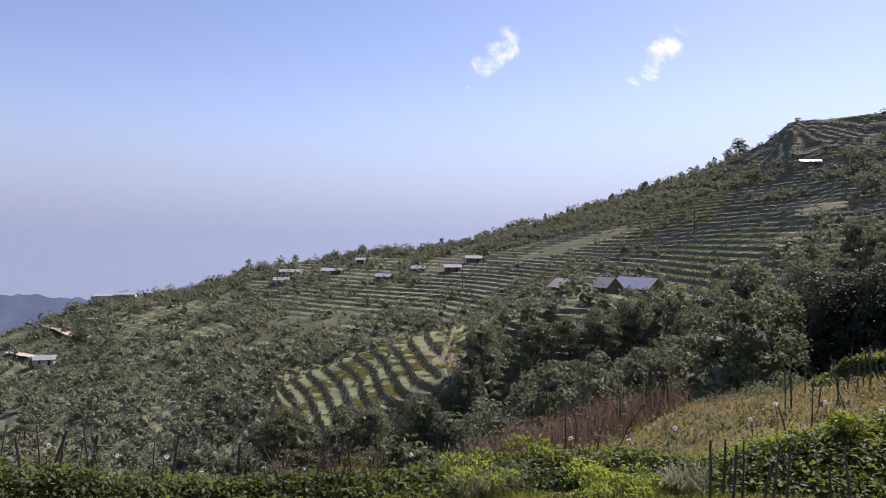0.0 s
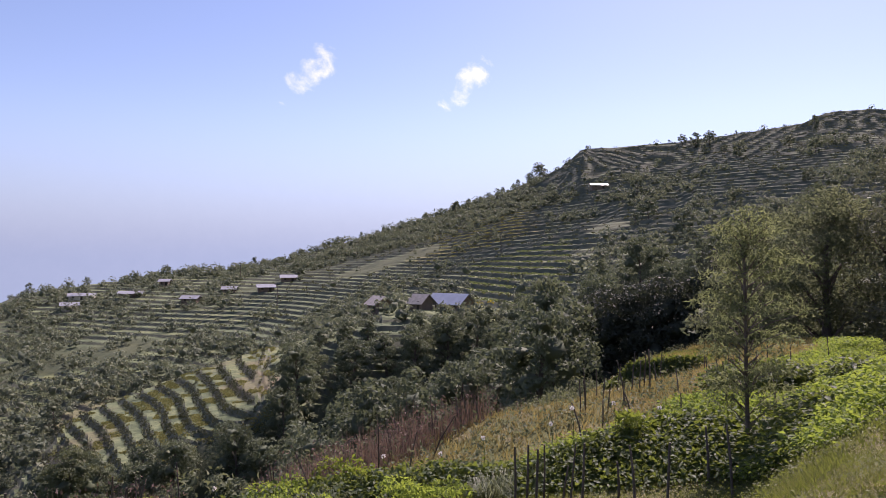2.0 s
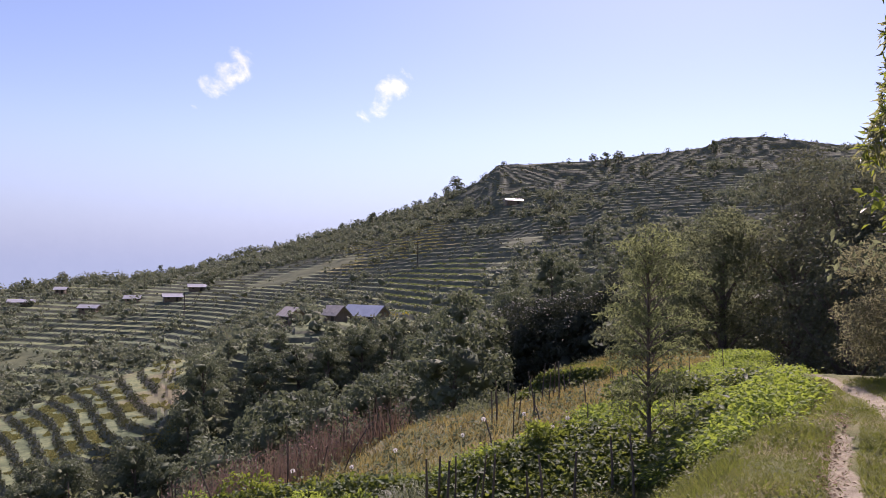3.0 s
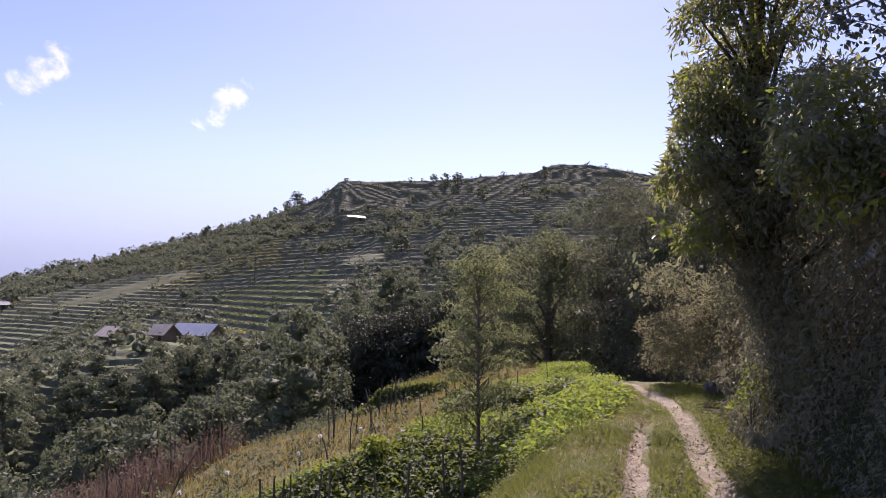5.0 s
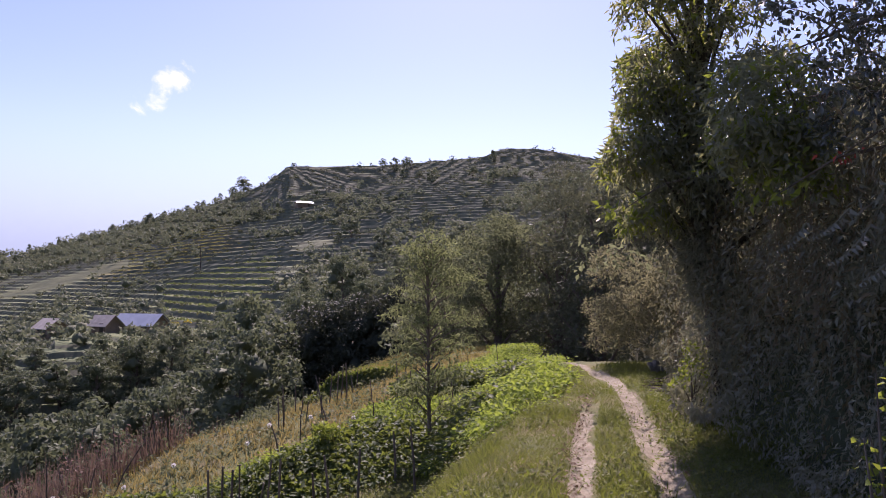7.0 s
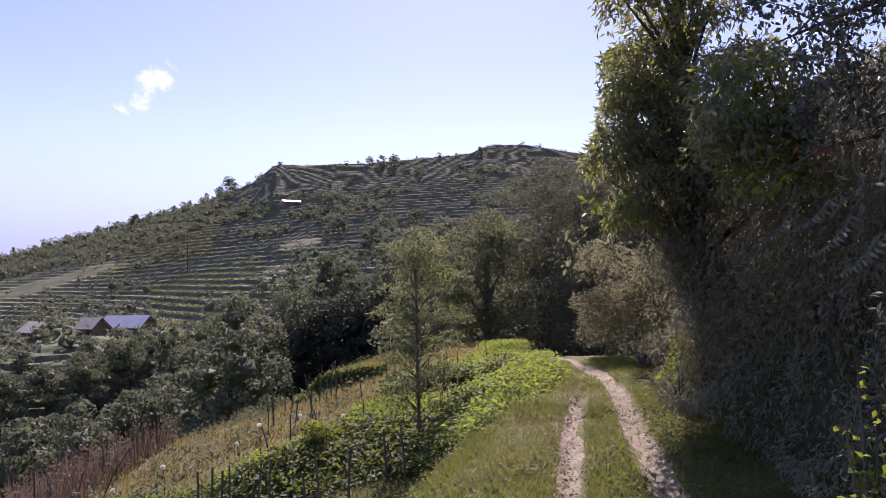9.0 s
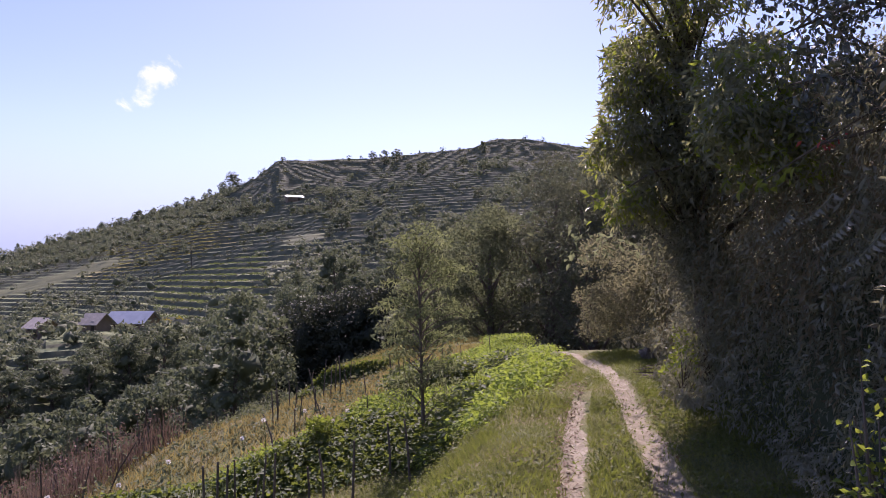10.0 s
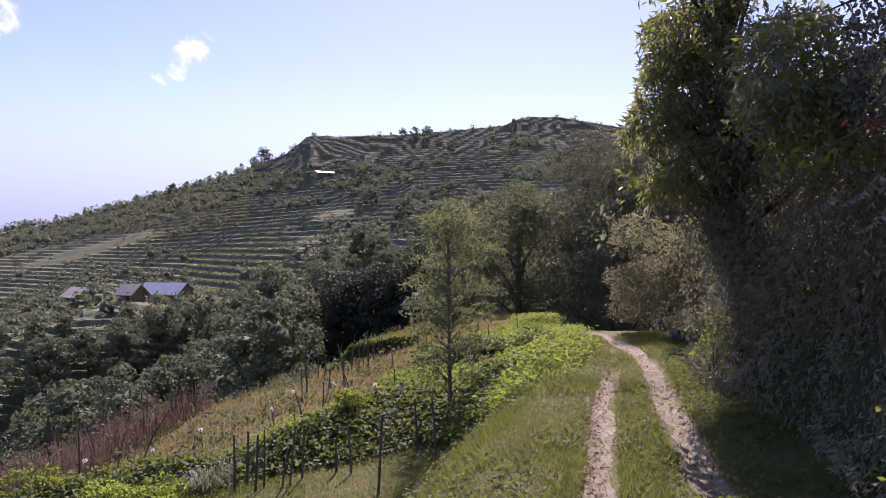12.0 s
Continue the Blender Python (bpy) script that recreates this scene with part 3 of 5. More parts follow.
def hill_scrub():
    """Bushes: a dense heart each, and loose leaves round it."""
    rng = np.random.default_rng(17)
    got = []
    shed = math.hypot(*shed_site()[:2])
    while sum(len(g) for g in got) < 13500:
        m = 6000
        a, r = rng.uniform(-42, 60, m), np.sqrt(rng.uniform(88 ** 2, 600 ** 2, m))
        x, y = r * np.sin(np.radians(a)), r * np.cos(np.radians(a))
        cr = np.interp(a, CREST[:, 0], CREST[:, 1])
        want = 0.12 + 0.08 * ease((3 - a) / 4) + 2.4 * fbm(x / 42, y / 42, 71, 3) + 1.6 * fbm(x / 13, y / 13, 75, 2) + 0.04 * ease((a - 3) / 4) * ease((25 - a) / 3) * ease((r - 190) / 30) * ease((cr - 45 - r) / 20)
        want = want + 0.18 * ease((-6 - a) / 6) * ease((250 - r) / 60) + 0.3 * ease((a + 20) / 3) * ease((4 - a) / 3) * ease((r - cr + 70) / 30)
        want = want + 0.45 * ease((a - 21) / 5) * ease((cr - 105 - r) / 40) - 1.0 * ease((a - 24) / 3) * ease((r - cr + 105) / 30) + 0.25 * ease((a - 6) / 4) * ease((24 - a) / 2) * ease((r - cr + 45) / 20)
        want = want + 0.2 * ease((-24 - a) / 4) + 0.7 * ease((-5 - a) / 5) * ease((240 - r) / 50) + 0.55 * ease((a + 22) / 4) * ease((-3 - a) / 3) * ease((r - 165) / 15) * ease((265 - r) / 40)
        want = want + 0.35 * ease((a - 1) / 2) * ease((17 - a) / 3) * ease((r - 292) / 8) * ease((326 - r) / 8)
        want = want + 0.3 * ease((a - 1) / 2) * ease((15 - a) / 2) * ease((r - cr + 100) / 25)
        on_spur = (a > -14.5) & (a < 4.5) & (r > 106) & (r < 178)
        farm = (np.abs(a - 13.7) < 4.6) & (r > 151) & (r < 166)
        field = (a > 17.5) & (a < 26) & (np.abs(r - 206 + (a - 18) * 4.4) < 19)
        by_shed = (np.abs(a - 28.2) < 1.8) & (r > shed - 22) & (r < shed + 4)
        ok = (r < cr + 2) & (rng.uniform(size=m) < np.maximum(want, 0.012)) & ~farm & ~by_shed & (~(on_spur | field) | (rng.uniform(size=m) < 0.04))
        got.append(np.stack([x[ok], y[ok], r[ok], on_spur[ok] * 1.0], 1))
    pts = np.concatenate(got)[:13500]
    n, per = len(pts), 36
    kind = rng.uniform(size=n)
    size = np.where(kind < 0.62, rng.uniform(0.4, 1.0, n), np.where(kind < 0.9, rng.uniform(0.9, 1.9, n), rng.uniform(1.8, 3.0, n))) * np.where(pts[:, 3] > 0, 0.6, 1.0)
    tall = size * rng.uniform(0.7, 1.15, n)
    centre = np.stack([pts[:, 0], pts[:, 1], heights(pts[:, 0], pts[:, 1]) + tall * 0.65], 1)
    radii = np.stack([size, size, tall], 1)
    d = unit(rng.normal(size=(n, per, 3)))
    d[..., 2] = np.where(d[..., 2] < -0.4, -d[..., 2], d[..., 2])
    p = centre[:, None] + d * radii[:, None] * rng.uniform(0.72, 1.15, (n, per, 1))
    leaf = np.repeat(np.clip(size * 0.38, 0.28, 0.8), per) * rng.uniform(0.6, 1.25, n * per)
    v, f = merge([lumps(rng, centre, radii * 0.46), flat_leaves(rng, p.reshape(-1, 3), (0.4 * d + rng.normal(0, 0.7, d.shape)).reshape(-1, 3), leaf, 0.8, (d + rng.normal(0, 0.35, d.shape)).reshape(-1, 3))])
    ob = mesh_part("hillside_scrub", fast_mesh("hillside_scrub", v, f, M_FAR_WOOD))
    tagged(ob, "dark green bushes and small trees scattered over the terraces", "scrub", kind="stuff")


hill_scrub()


def terrace_tufts(name, seed, n_try, most, low, high, per, mat, label, category, back, within=(-40, 52, 104, 500)):
    """Growth along the terrace lips."""
    rng = np.random.default_rng(seed)
    a, r = rng.uniform(-40, 52, n_try), np.sqrt(rng.uniform(104 ** 2, 500 ** 2, n_try))
    inside = (a > within[0]) & (a < within[1]) & (r > within[2]) & (r < within[3])
    a, r = a[inside], r[inside]
    x, y = r * np.sin(np.radians(a)), r * np.cos(np.radians(a))
    ahead = heights(x * (1 - 1.6 / r), y * (1 - 1.6 / r))
    behind = heights(x * (1 + 1.2 / r), y * (1 + 1.2 / r))
    z = heights(x, y)
    lip = (z - ahead > 0.6) & (behind - z < 0.5) & (r < np.interp(a, CREST[:, 0], CREST[:, 1]))
    x, y, r = x[lip][:most], y[lip][:most], r[lip][:most]
    n = len(x)
    shift = 1 + back * rng.uniform(0, 1, n) / r
    x, y = x * shift, y * shift
    size = rng.uniform(low, high, n)
    d = unit(rng.normal(size=(n, per, 3)))
    p = np.stack([x, y, heights(x, y) + size * 0.3], 1)[:, None] + d * size[:, None, None] * np.array([1.5, 1.5, 0.5])
    v, f = flat_leaves(rng, p.reshape(-1, 3), rng.normal(0, 0.5, (n * per, 3)) + [0, 0, 0.6], np.repeat(size * 0.9, per), 0.8, (d + rng.normal(0, 0.5, d.shape)).reshape(-1, 3))
    ob = mesh_part(name, fast_mesh(name, v, f, mat))
    tagged(ob, label, category, kind="stuff")


terrace_tufts("terrace_weeds", 19, 60000, 4000, 0.3, 0.7, 8, M_TUFT, "rough weeds along the lips of the terraces", "weeds", 0.0)
terrace_tufts("terrace_crop", 20, 150000, 17000, 0.3, 0.55, 9, M_TERRACE_CROP, "ripening yellow-green crops standing on the terraces", "crop", 2.2, (14.0, 22.5, 250, 325))
terrace_tufts("terrace_greens", 21, 400000, 7000, 0.3, 0.55, 9, M_TERRACE_GREEN, "green crops on the terraces above the farm", "crop", 4.0, (17.5, 26, 160, 226))


def nose_weeds():
    """Dark weeds down the risers of the spur's narrow terraces, tufts of grass on their treads."""
    rng = np.random.default_rng(22)
    a, r = rng.uniform(-15.5, 1.5, 26000), rng.uniform(108, 166, 26000)
    x, y = r * np.sin(np.radians(a)), r * np.cos(np.radians(a))
    steep = np.abs(heights(x + 0.5, y) - heights(x - 0.5, y))
    for name, ok, low, high, mat, label in (("riser_weeds", (steep > 0.6) & (rng.uniform(size=len(x)) < 0.5), 0.15, 0.36, M_TUFT, "dark weeds down the risers of the spur's terraces"), ("tread_grass", (steep < 0.3) & (value_noise(x * 0.3, y * 0.3, 28) > 0.55), 0.15, 0.32, M_TERRACE_CROP, "yellow-green grass on the treads of the spur's terraces")):
        px, py = x[ok][:4200], y[ok][:4200]
        n, per = len(px), 7
        size = rng.uniform(low, high, n)
        d = unit(rng.normal(size=(n, per, 3)))
        p = np.stack([px, py, heights(px, py) + size * 0.25], 1)[:, None] + d * size[:, None, None] * np.array([1.3, 1.3, 0.5])
        v, f = flat_leaves(rng, p.reshape(-1, 3), rng.normal(0, 0.5, (n * per, 3)) + [0, 0, 0.6], np.repeat(size * 0.9, per), 0.8, (d + rng.normal(0, 0.5, d.shape)).reshape(-1, 3))
        tagged(mesh_part(name, fast_mesh(name, v, f, mat)), label, "weeds", kind="stuff")


nose_weeds()
# single trees that stand out on the crest and the slope
rng = np.random.default_rng(23)
CREST_TREES = [(-30.6, 8), (-18.6, 6), (-16, 6), (-12.0, 8), (-9.4, 5), (-6.7, 9), (-6.3, 6), (-4.5, 5), (-3.6, 4), (-1.5, 4), (0.1, 8), (0.6, 5), (1.6, 6), (2.6, 5), (3.6, 5), (6.4, 6), (8.4, 5), (9.8, 6),
               (10.6, 7), (11.7, 7), (12.6, 8), (13.6, 9), (14.9, 9), (15.4, 7), (16.8, 9), (17.6, 8), (18.2, 7), (19.0, 9), (19.8, 10), (20.5, 8), (21.4, 8), (22.6, 9), (23.2, 10), (23.6, 17), (25.0, 6), (27.0, 5), (38.5, 6), (37, 4), (34, 4)]
spots = []
for a, tall in CREST_TREES:
    cr = float(np.interp(a, CREST[:, 0], CREST[:, 1])) - 3
    spots.append((*polar(a + rng.uniform(-0.3, 0.3), cr), tall / 7.0 * rng.uniform(0.35, 0.85) * (0.85 if a > 10 else 1.0)))
for i in range(62):
    a, r = (rng.uniform(-38, -14), rng.uniform(140, 300)) if i % 3 == 0 else (rng.uniform(22, 48), rng.uniform(160, 380)) if i % 3 == 1 else (rng.uniform(-34, 46), rng.uniform(190, 470))
    if abs(a - 28.2) < 2.5 and 270 < r < 345 or 17 < a < 26.5 and 150 < r < 228:
        continue
    if r < float(np.interp(a, CREST[:, 0], CREST[:, 1])) - 15:
        spots.append((*polar(a, r), rng.uniform(0.5, 1.15)))
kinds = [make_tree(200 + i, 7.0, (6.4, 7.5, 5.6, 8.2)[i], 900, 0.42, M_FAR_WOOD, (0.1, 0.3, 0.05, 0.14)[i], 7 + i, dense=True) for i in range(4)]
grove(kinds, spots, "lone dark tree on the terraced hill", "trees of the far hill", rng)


# ---- the track side: bank of trees and creepers ----
def spot(s, l):
    return s * TS - l * TC, s * TC + l * TS


def leafy(name, rng, centres, count, leaf, width, mat, parent=None, droop=0.3, label="", fold=0.12, heart=0.0):
    p, d = crown_points(rng, centres, count)
    way = d * 0.4 + rng.normal(0, 0.6, d.shape) + np.array([0, 0, -droop])
    v, f = leaves(rng, p, way, leaf * rng.uniform(0.55, 1.3, count), width, fold, d + rng.normal(0, 0.5, d.shape))
    if heart:
        c = np.array(centres)
        v, f = merge([lumps(rng, c[:, :3], c[:, [3, 3, 4]] * heart, 2), (v, f)])
    return mesh_part(name, fast_mesh(name, v, f, mat), parent, label)


def bank_clumps(rng, n, s_range, l_range, z_range, rad):
    out = []
    for i in range(n):
        s, l = rng.uniform(*s_range), rng.uniform(*l_range)
        x, y = spot(s, l)
        r = rng.uniform(*rad)
        out.append((x, y, height(x, y) + rng.uniform(*z_range), r, r * rng.uniform(0.8, 1.2)))
    return out


rng = np.random.default_rng(31)
# the tall tree over the track
tree = new("tree")
tx, ty = spot(8.9, -1.5)
tz = height(tx, ty)
bm = bmesh.new()
tube(bm, [(tx, ty, tz - 0.4), (tx - 0.1, ty + 0.05, tz + 2.2), (tx - 0.25, ty + 0.15, tz + 4.0), (tx - 0.2, ty + 0.1, tz + 6.0)], [0.12, 0.1, 0.07, 0.02], 9)
clumps, bright = [], []
for i in range(170):
    e = rng.uniform(3.5, 25.5)
    rad = rng.uniform(0.2, 0.42)
    lo = float(np.interp(e, [2, 6, 9, 12, 16.6, 21, 26], [56.5, 53.2, 53.6, 54.7, 55.0, 54.8, 57.5])) + math.degrees(rad / 9.0)
    a = lo + (67 - lo) * rng.uniform(0, 1) ** 1.25
    r = rng.uniform(7.6, 8.9)
    if rng.uniform() < 0.25 * (a > 62) + 0.3 * (e > 16.5):
        continue
    c = Vector((*polar(a, r), 1.6 + r * math.tan(radians(e))))
    clumps.append((*c, rad, rad * rng.uniform(0.7, 1.1)))
    # sunward edge and top: sunlight put in as extra yellow-green leaves
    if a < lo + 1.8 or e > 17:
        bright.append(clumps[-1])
    if i % 2:
        q = Vector((tx - 0.15, ty + 0.08, max(tz + 0.5, c.z - 0.9)))
        tube(bm, [q, q.lerp(c, 0.5) + Vector((0, 0, 0.15)), c], [0.04, 0.025, 0.008], 5)
part("trunk", bm, M_BARK, tree)
leafy("crown", rng, clumps, 18500, 0.105, 0.23, M_BROAD, tree, 0.8)
leafy("young_foliage", rng, bright, 3600, 0.105, 0.26, M_YELLOW_LEAF, tree, 0.5, "leaves in a painted sunlit yellow-green")
tagged(tree, "tall leafy tree leaning over the track", "tree")

# creepers and shrubs over the bank
def bank_foot(s):
    """How far right of the walker's line the bank begins."""
    return -1.25 - 0.25 * np.clip(7.4 - s, 0, 2)


ivy = []
for i in range(46):
    a_, e_, r_ = rng.uniform(61.3, 66), rng.uniform(-9, 5), rng.uniform(8.0, 9.6)
    ivy.append((*polar(a_, r_), max(0.15, 1.6 + r_ * math.tan(radians(e_))), rng.uniform(0.22, 0.45), rng.uniform(0.3, 0.5)))
for i in range(40):
    a_, e_, r_ = rng.uniform(59.6, 63), rng.uniform(-3.5, 7.0), rng.uniform(8.2, 8.9)
    ivy.append((*polar(a_, r_), 1.6 + r_ * math.tan(radians(e_)), rng.uniform(0.25, 0.4), rng.uniform(0.3, 0.5)))
for i in range(120):
    s_ = rng.uniform(2.6, 10.5)
    x, y = spot(s_, bank_foot(s_) - rng.uniform(0.1, 1.5))
    r_ = rng.uniform(0.2, 0.55)
    ivy.append((x, y, height(x, y) + rng.uniform(-0.1, 1.4), r_, r_ * rng.uniform(0.8, 1.3)))
creeper = leafy("creeper_bank", rng, ivy, 46000, 0.062, 0.33, M_VINE, None, 0.7)
tagged(creeper, "dense shaded creepers and shrubs over the bank", "shrubs", kind="stuff")
upper = leafy("bank_thicket", rng, bank_clumps(rng, 80, (3.2, 12.0), (-4.8, -2.5), (0.0, 1.0), (0.35, 0.7)), 24000, 0.085, 0.36, M_VINE, None, 0.7)
tagged(upper, "dark thicket of shrubs and saplings on the bank", "shrubs", kind="stuff")
lit = []
for i in range(26):
    a_, e_, r_ = rng.uniform(63.8, 69.5), rng.uniform(6, 14.5), rng.uniform(5.9, 6.9)
    lit.append((*polar(a_, r_), 1.6 + r_ * math.tan(radians(e_)), rng.uniform(0.2, 0.36), rng.uniform(0.2, 0.4)))
crest_shrub = new("bank_shrub")
bx, by = polar(70.5, 8.6)
bz = height(bx, by)
bm = bmesh.new()
for c in lit[::8]:
    tube(bm, [(bx, by, bz - 0.2), ((bx + c[0]) / 2, (by + c[1]) / 2, (bz + c[2]) / 2 + 0.1), c[:3]], [0.025, 0.018, 0.006], 5)
part("stem", bm, M_BARK, crest_shrub)
leafy("foliage", rng, lit, 3600, 0.085, 0.36, M_BROAD, crest_shrub, 0.6)
# the shrub's sunlit tips, likewise painted by lighter leaves
leafy("young_foliage", rng, lit[::2], 800, 0.085, 0.4, M_YELLOW_LEAF, crest_shrub, 0.4, "leaves in a painted sunlit yellow-green")
tagged(crest_shrub, "leafy shrub with sunlit yellow-green tips above the bank", "shrub")

# leaves close over the bank's earth, in uneven cushions
bs, bl = rng.uniform(1.6, 14.5, 34000), 3.4 * rng.uniform(0, 1, 34000) ** 1.4
bl = bank_foot(bs) + 0.05 - bl
bx, by = bs * TS - bl * TC, bs * TC + bl * TS
lift = 0.5 * np.clip(value_noise(bs * 1.5, bl * 2.2, 16) - 0.25, 0, 1) + 0.3 * np.clip(value_noise(bs * 4, bl * 5, 17) - 0.4, 0, 1)
bp = np.stack([bx - TC * lift, by + TS * lift, heights(bx, by) + lift * 0.6 + rng.uniform(0, 0.1, 34000)], 1)
bv, bf = leaves(rng, bp, rng.normal(0, 0.5, bp.shape) + [-0.3 * TC, 0.3 * TS, -0.7], 0.062 * np.clip(bs / 6.5, 0.5, 1.0) * rng.uniform(0.4, 1.5, 34000), 0.34, 0.12, rng.normal(0, 0.5, bp.shape) + [-TC, TS, 0.5])
tagged(mesh_part("bank_cover", fast_mesh("bank_cover", bv, bf, M_VINE)), "small-leaved creepers over the steep bank", "creepers", kind="stuff")


def hanging_vines(name, seed, n, s_range, z_range, mat, leaf, label):
    """Trailing stems that hang down the bank's face, with leaves along them."""
    rng = np.random.default_rng(seed)
    per = 22
    s = rng.uniform(*s_range, n)
    l = bank_foot(s) - 0.05 - 0.9 * rng.uniform(0, 1, n) ** 1.3
    top, long = rng.uniform(*z_range, n), rng.uniform(0.5, 1.7, n)
    x, y = s * TS - l * TC, s * TC + l * TS
    t = np.linspace(0, 1, per)
    sway = np.cumsum(rng.normal(0, 0.018, (n, per, 2)), 1)
    p = np.stack([x[:, None] + sway[..., 0], y[:, None] + sway[..., 1], top[:, None] - long[:, None] * t], -1)
    low = heights(p[..., 0].ravel(), p[..., 1].ravel()).reshape(n, per) + 0.03
    p[..., 2] = np.maximum(p[..., 2], low)
    side = np.array([TS, TC, 0.0]) * 0.004
    a, b = p[:, :-1].reshape(-1, 3), p[:, 1:].reshape(-1, 3)
    stem = np.stack([a - side, a + side, b], 1).reshape(-1, 3)
    q = p.reshape(-1, 3)
    way = rng.normal(0, 0.45, q.shape) + [-0.35 * TC, 0.35 * TS, -0.8]
    v, f = merge([(stem, np.arange(len(stem)).reshape(-1, 3)), leaves(rng, q, way, leaf * rng.uniform(0.5, 1.4, len(q)), 0.36, 0.12, rng.normal(0, 0.5, q.shape) + [-TC, TS, 0.3])])
    tagged(mesh_part(name, fast_mesh(name, v, f, mat)), label, "creepers", kind="stuff")


hanging_vines("hanging_vines", 33, 300, (2.8, 10.0), (1.0, 3.3), M_VINE, 0.07, "trailing leafy vines down the shaded bank")
hanging_vines("dry_vines", 34, 190, (4.6, 8.0), (1.3, 3.2), M_DRY_VINE, 0.07, "half-dry brown vines hanging from the bank's brow")
hanging_vines("bush_vines", 35, 110, (10.8, 13.4), (0.6, 2.0), M_DRY_VINE, 0.075, "dry brown vines trailing through the bush by the track")

bush = new("dry_bush")
bm = bmesh.new()
for i in range(9):
    x, y = spot(rng.uniform(12.5, 15), rng.uniform(-2.4, -1.3))
    z = height(x, y)
    tube(bm, [(x, y, z - 0.2), (x + rng.normal(0, 0.15), y + rng.normal(0, 0.15), z + 0.8), (x + rng.normal(0, 0.3), y + rng.normal(0, 0.3), z + 1.7)], [0.03, 0.02, 0.006], 5)
hung = []
for i in range(52):
    a_, e_ = rng.uniform(53.4, 61), rng.uniform(-6.0, 1.4)
    r_ = rng.uniform(13.0, 14.8) if a_ < 57 else rng.uniform(12.0, 13.4)
    hung.append((*polar(a_, r_), 1.6 + r_ * math.tan(radians(e_)), rng.uniform(0.3, 0.55), rng.uniform(0.3, 0.5)))
part("stem", bm, M_BARK, bush)
leafy("foliage", rng, bank_clumps(rng, 30, (11.0, 15.5), (-3.2, -1.7), (0.0, 1.2), (0.4, 0.65)) + hung, 30000, 0.07, 0.4, M_DRYBUSH, bush, 0.3)
tagged(bush, "brownish half-dry bush beside the track", "bush")

# the large dark tree behind the field
for (a, r, top_el, wide, sd) in ((49.2, 33, 10.2, 8.2, 1), (44.6, 32, 6.6, 6.0, 2), (53.0, 29, 9.6, 6.6, 3), (40.6, 37, 3.6, 6.0, 4), (57.5, 27, 7.5, 6.0, 5)):
    tall = (1.6 + r * math.tan(radians(top_el)) - height(*polar(a, r)) - 0.2 * wide) / 0.92
    # right-hand trees get a darker leaf to stand for their shade
    t = make_tree(300 + sd, tall, wide, 19000, 0.13, M_PALE_TREE if sd in (2, 4) else M_BIG_TREE, 0.05, 24, 0.35)
    x, y = polar(a, r)
    t.matrix_world = place(t, x, y, sd * 70, 1.0, 0.2)
    tagged(t, "large dark bushy tree at the end of the field", "tree", "trees behind the field")

# the slender sapling in the field
sapling = new("sapling_tree")
sx, sy = polar(39.3, 11.4)
sz = height(sx, sy)
bm = bmesh.new()
tube(bm, [(sx, sy, sz - 0.2), (sx - 0.03, sy, sz + 1.4), (sx - 0.05, sy, sz + 2.8), (sx - 0.1, sy, sz + 3.7)], [0.035, 0.028, 0.016, 0.005], 7)
clumps = []
for i in range(64):
    t = i / 63
    z = 0.75 + 2.8 * t + rng.normal(0, 0.1)
    a = i * 2.399 + rng.normal(0, 0.5)
    rad = 0.7 * math.sin(math.pi * (0.14 + 0.78 * t)) ** 0.7 * rng.uniform(0.25, 1.05) + 0.05
    c = (sx + rad * math.cos(a), sy + rad * math.sin(a), sz + z + 0.1)
    clumps.append((*c, rng.uniform(0.18, 0.32), rng.uniform(0.07, 0.15)))
    tube(bm, [(sx - 0.04 * t, sy, sz + z - 0.25), ((sx + c[0]) / 2, (sy + c[1]) / 2, sz + z - 0.02), c], [0.012, 0.008, 0.003], 4)
part("trunk", bm, M_BARK, sapling)
leafy("crown", rng, clumps, 6500, 0.085, 0.24, M_YOUNG, sapling, 0.35)
tagged(sapling, "slender sapling with feathery pale green leaves in the field", "tree")


# leafy shrub close by the track, with sunlit tips
SHRUB = polar(75.2, 3.8)
shrub = new("shrub")
hx, hy = SHRUB
hz = height(hx, hy)
bm = bmesh.new()
tips = []
for i in range(15):
    e = Vector((hx + rng.uniform(-0.2, 0.2), hy + rng.uniform(-0.2, 0.2), hz + rng.uniform(0.5, 1.3)))
    tube(bm, [(hx, hy, hz - 0.15), ((hx + e.x) / 2 + rng.normal(0, 0.05), (hy + e.y) / 2, (hz + e.z) / 2 + 0.1), e], [0.012, 0.009, 0.003], 5)
    for k in range(34):
        t = rng.uniform(0.25, 1.0)
        tips.append((hx + (e.x - hx) * t + rng.normal(0, 0.05), hy + (e.y - hy) * t + rng.normal(0, 0.05), hz + (e.z - hz) * t + rng.normal(0, 0.04)))
part("stem", bm, M_BARK, shrub)
tips = np.array(tips)
v, f = leaves(rng, tips, rng.normal(0, 0.6, tips.shape) + [0, 0, -0.3], 0.046 * rng.uniform(0.6, 1.3, len(tips)), 0.6)
mesh_part("foliage", fast_mesh("foliage", v, f, M_YELLOW_LEAF), shrub)
tagged(shrub, "broad-leaved shrub with yellow-green leaves beside the track", "shrub")


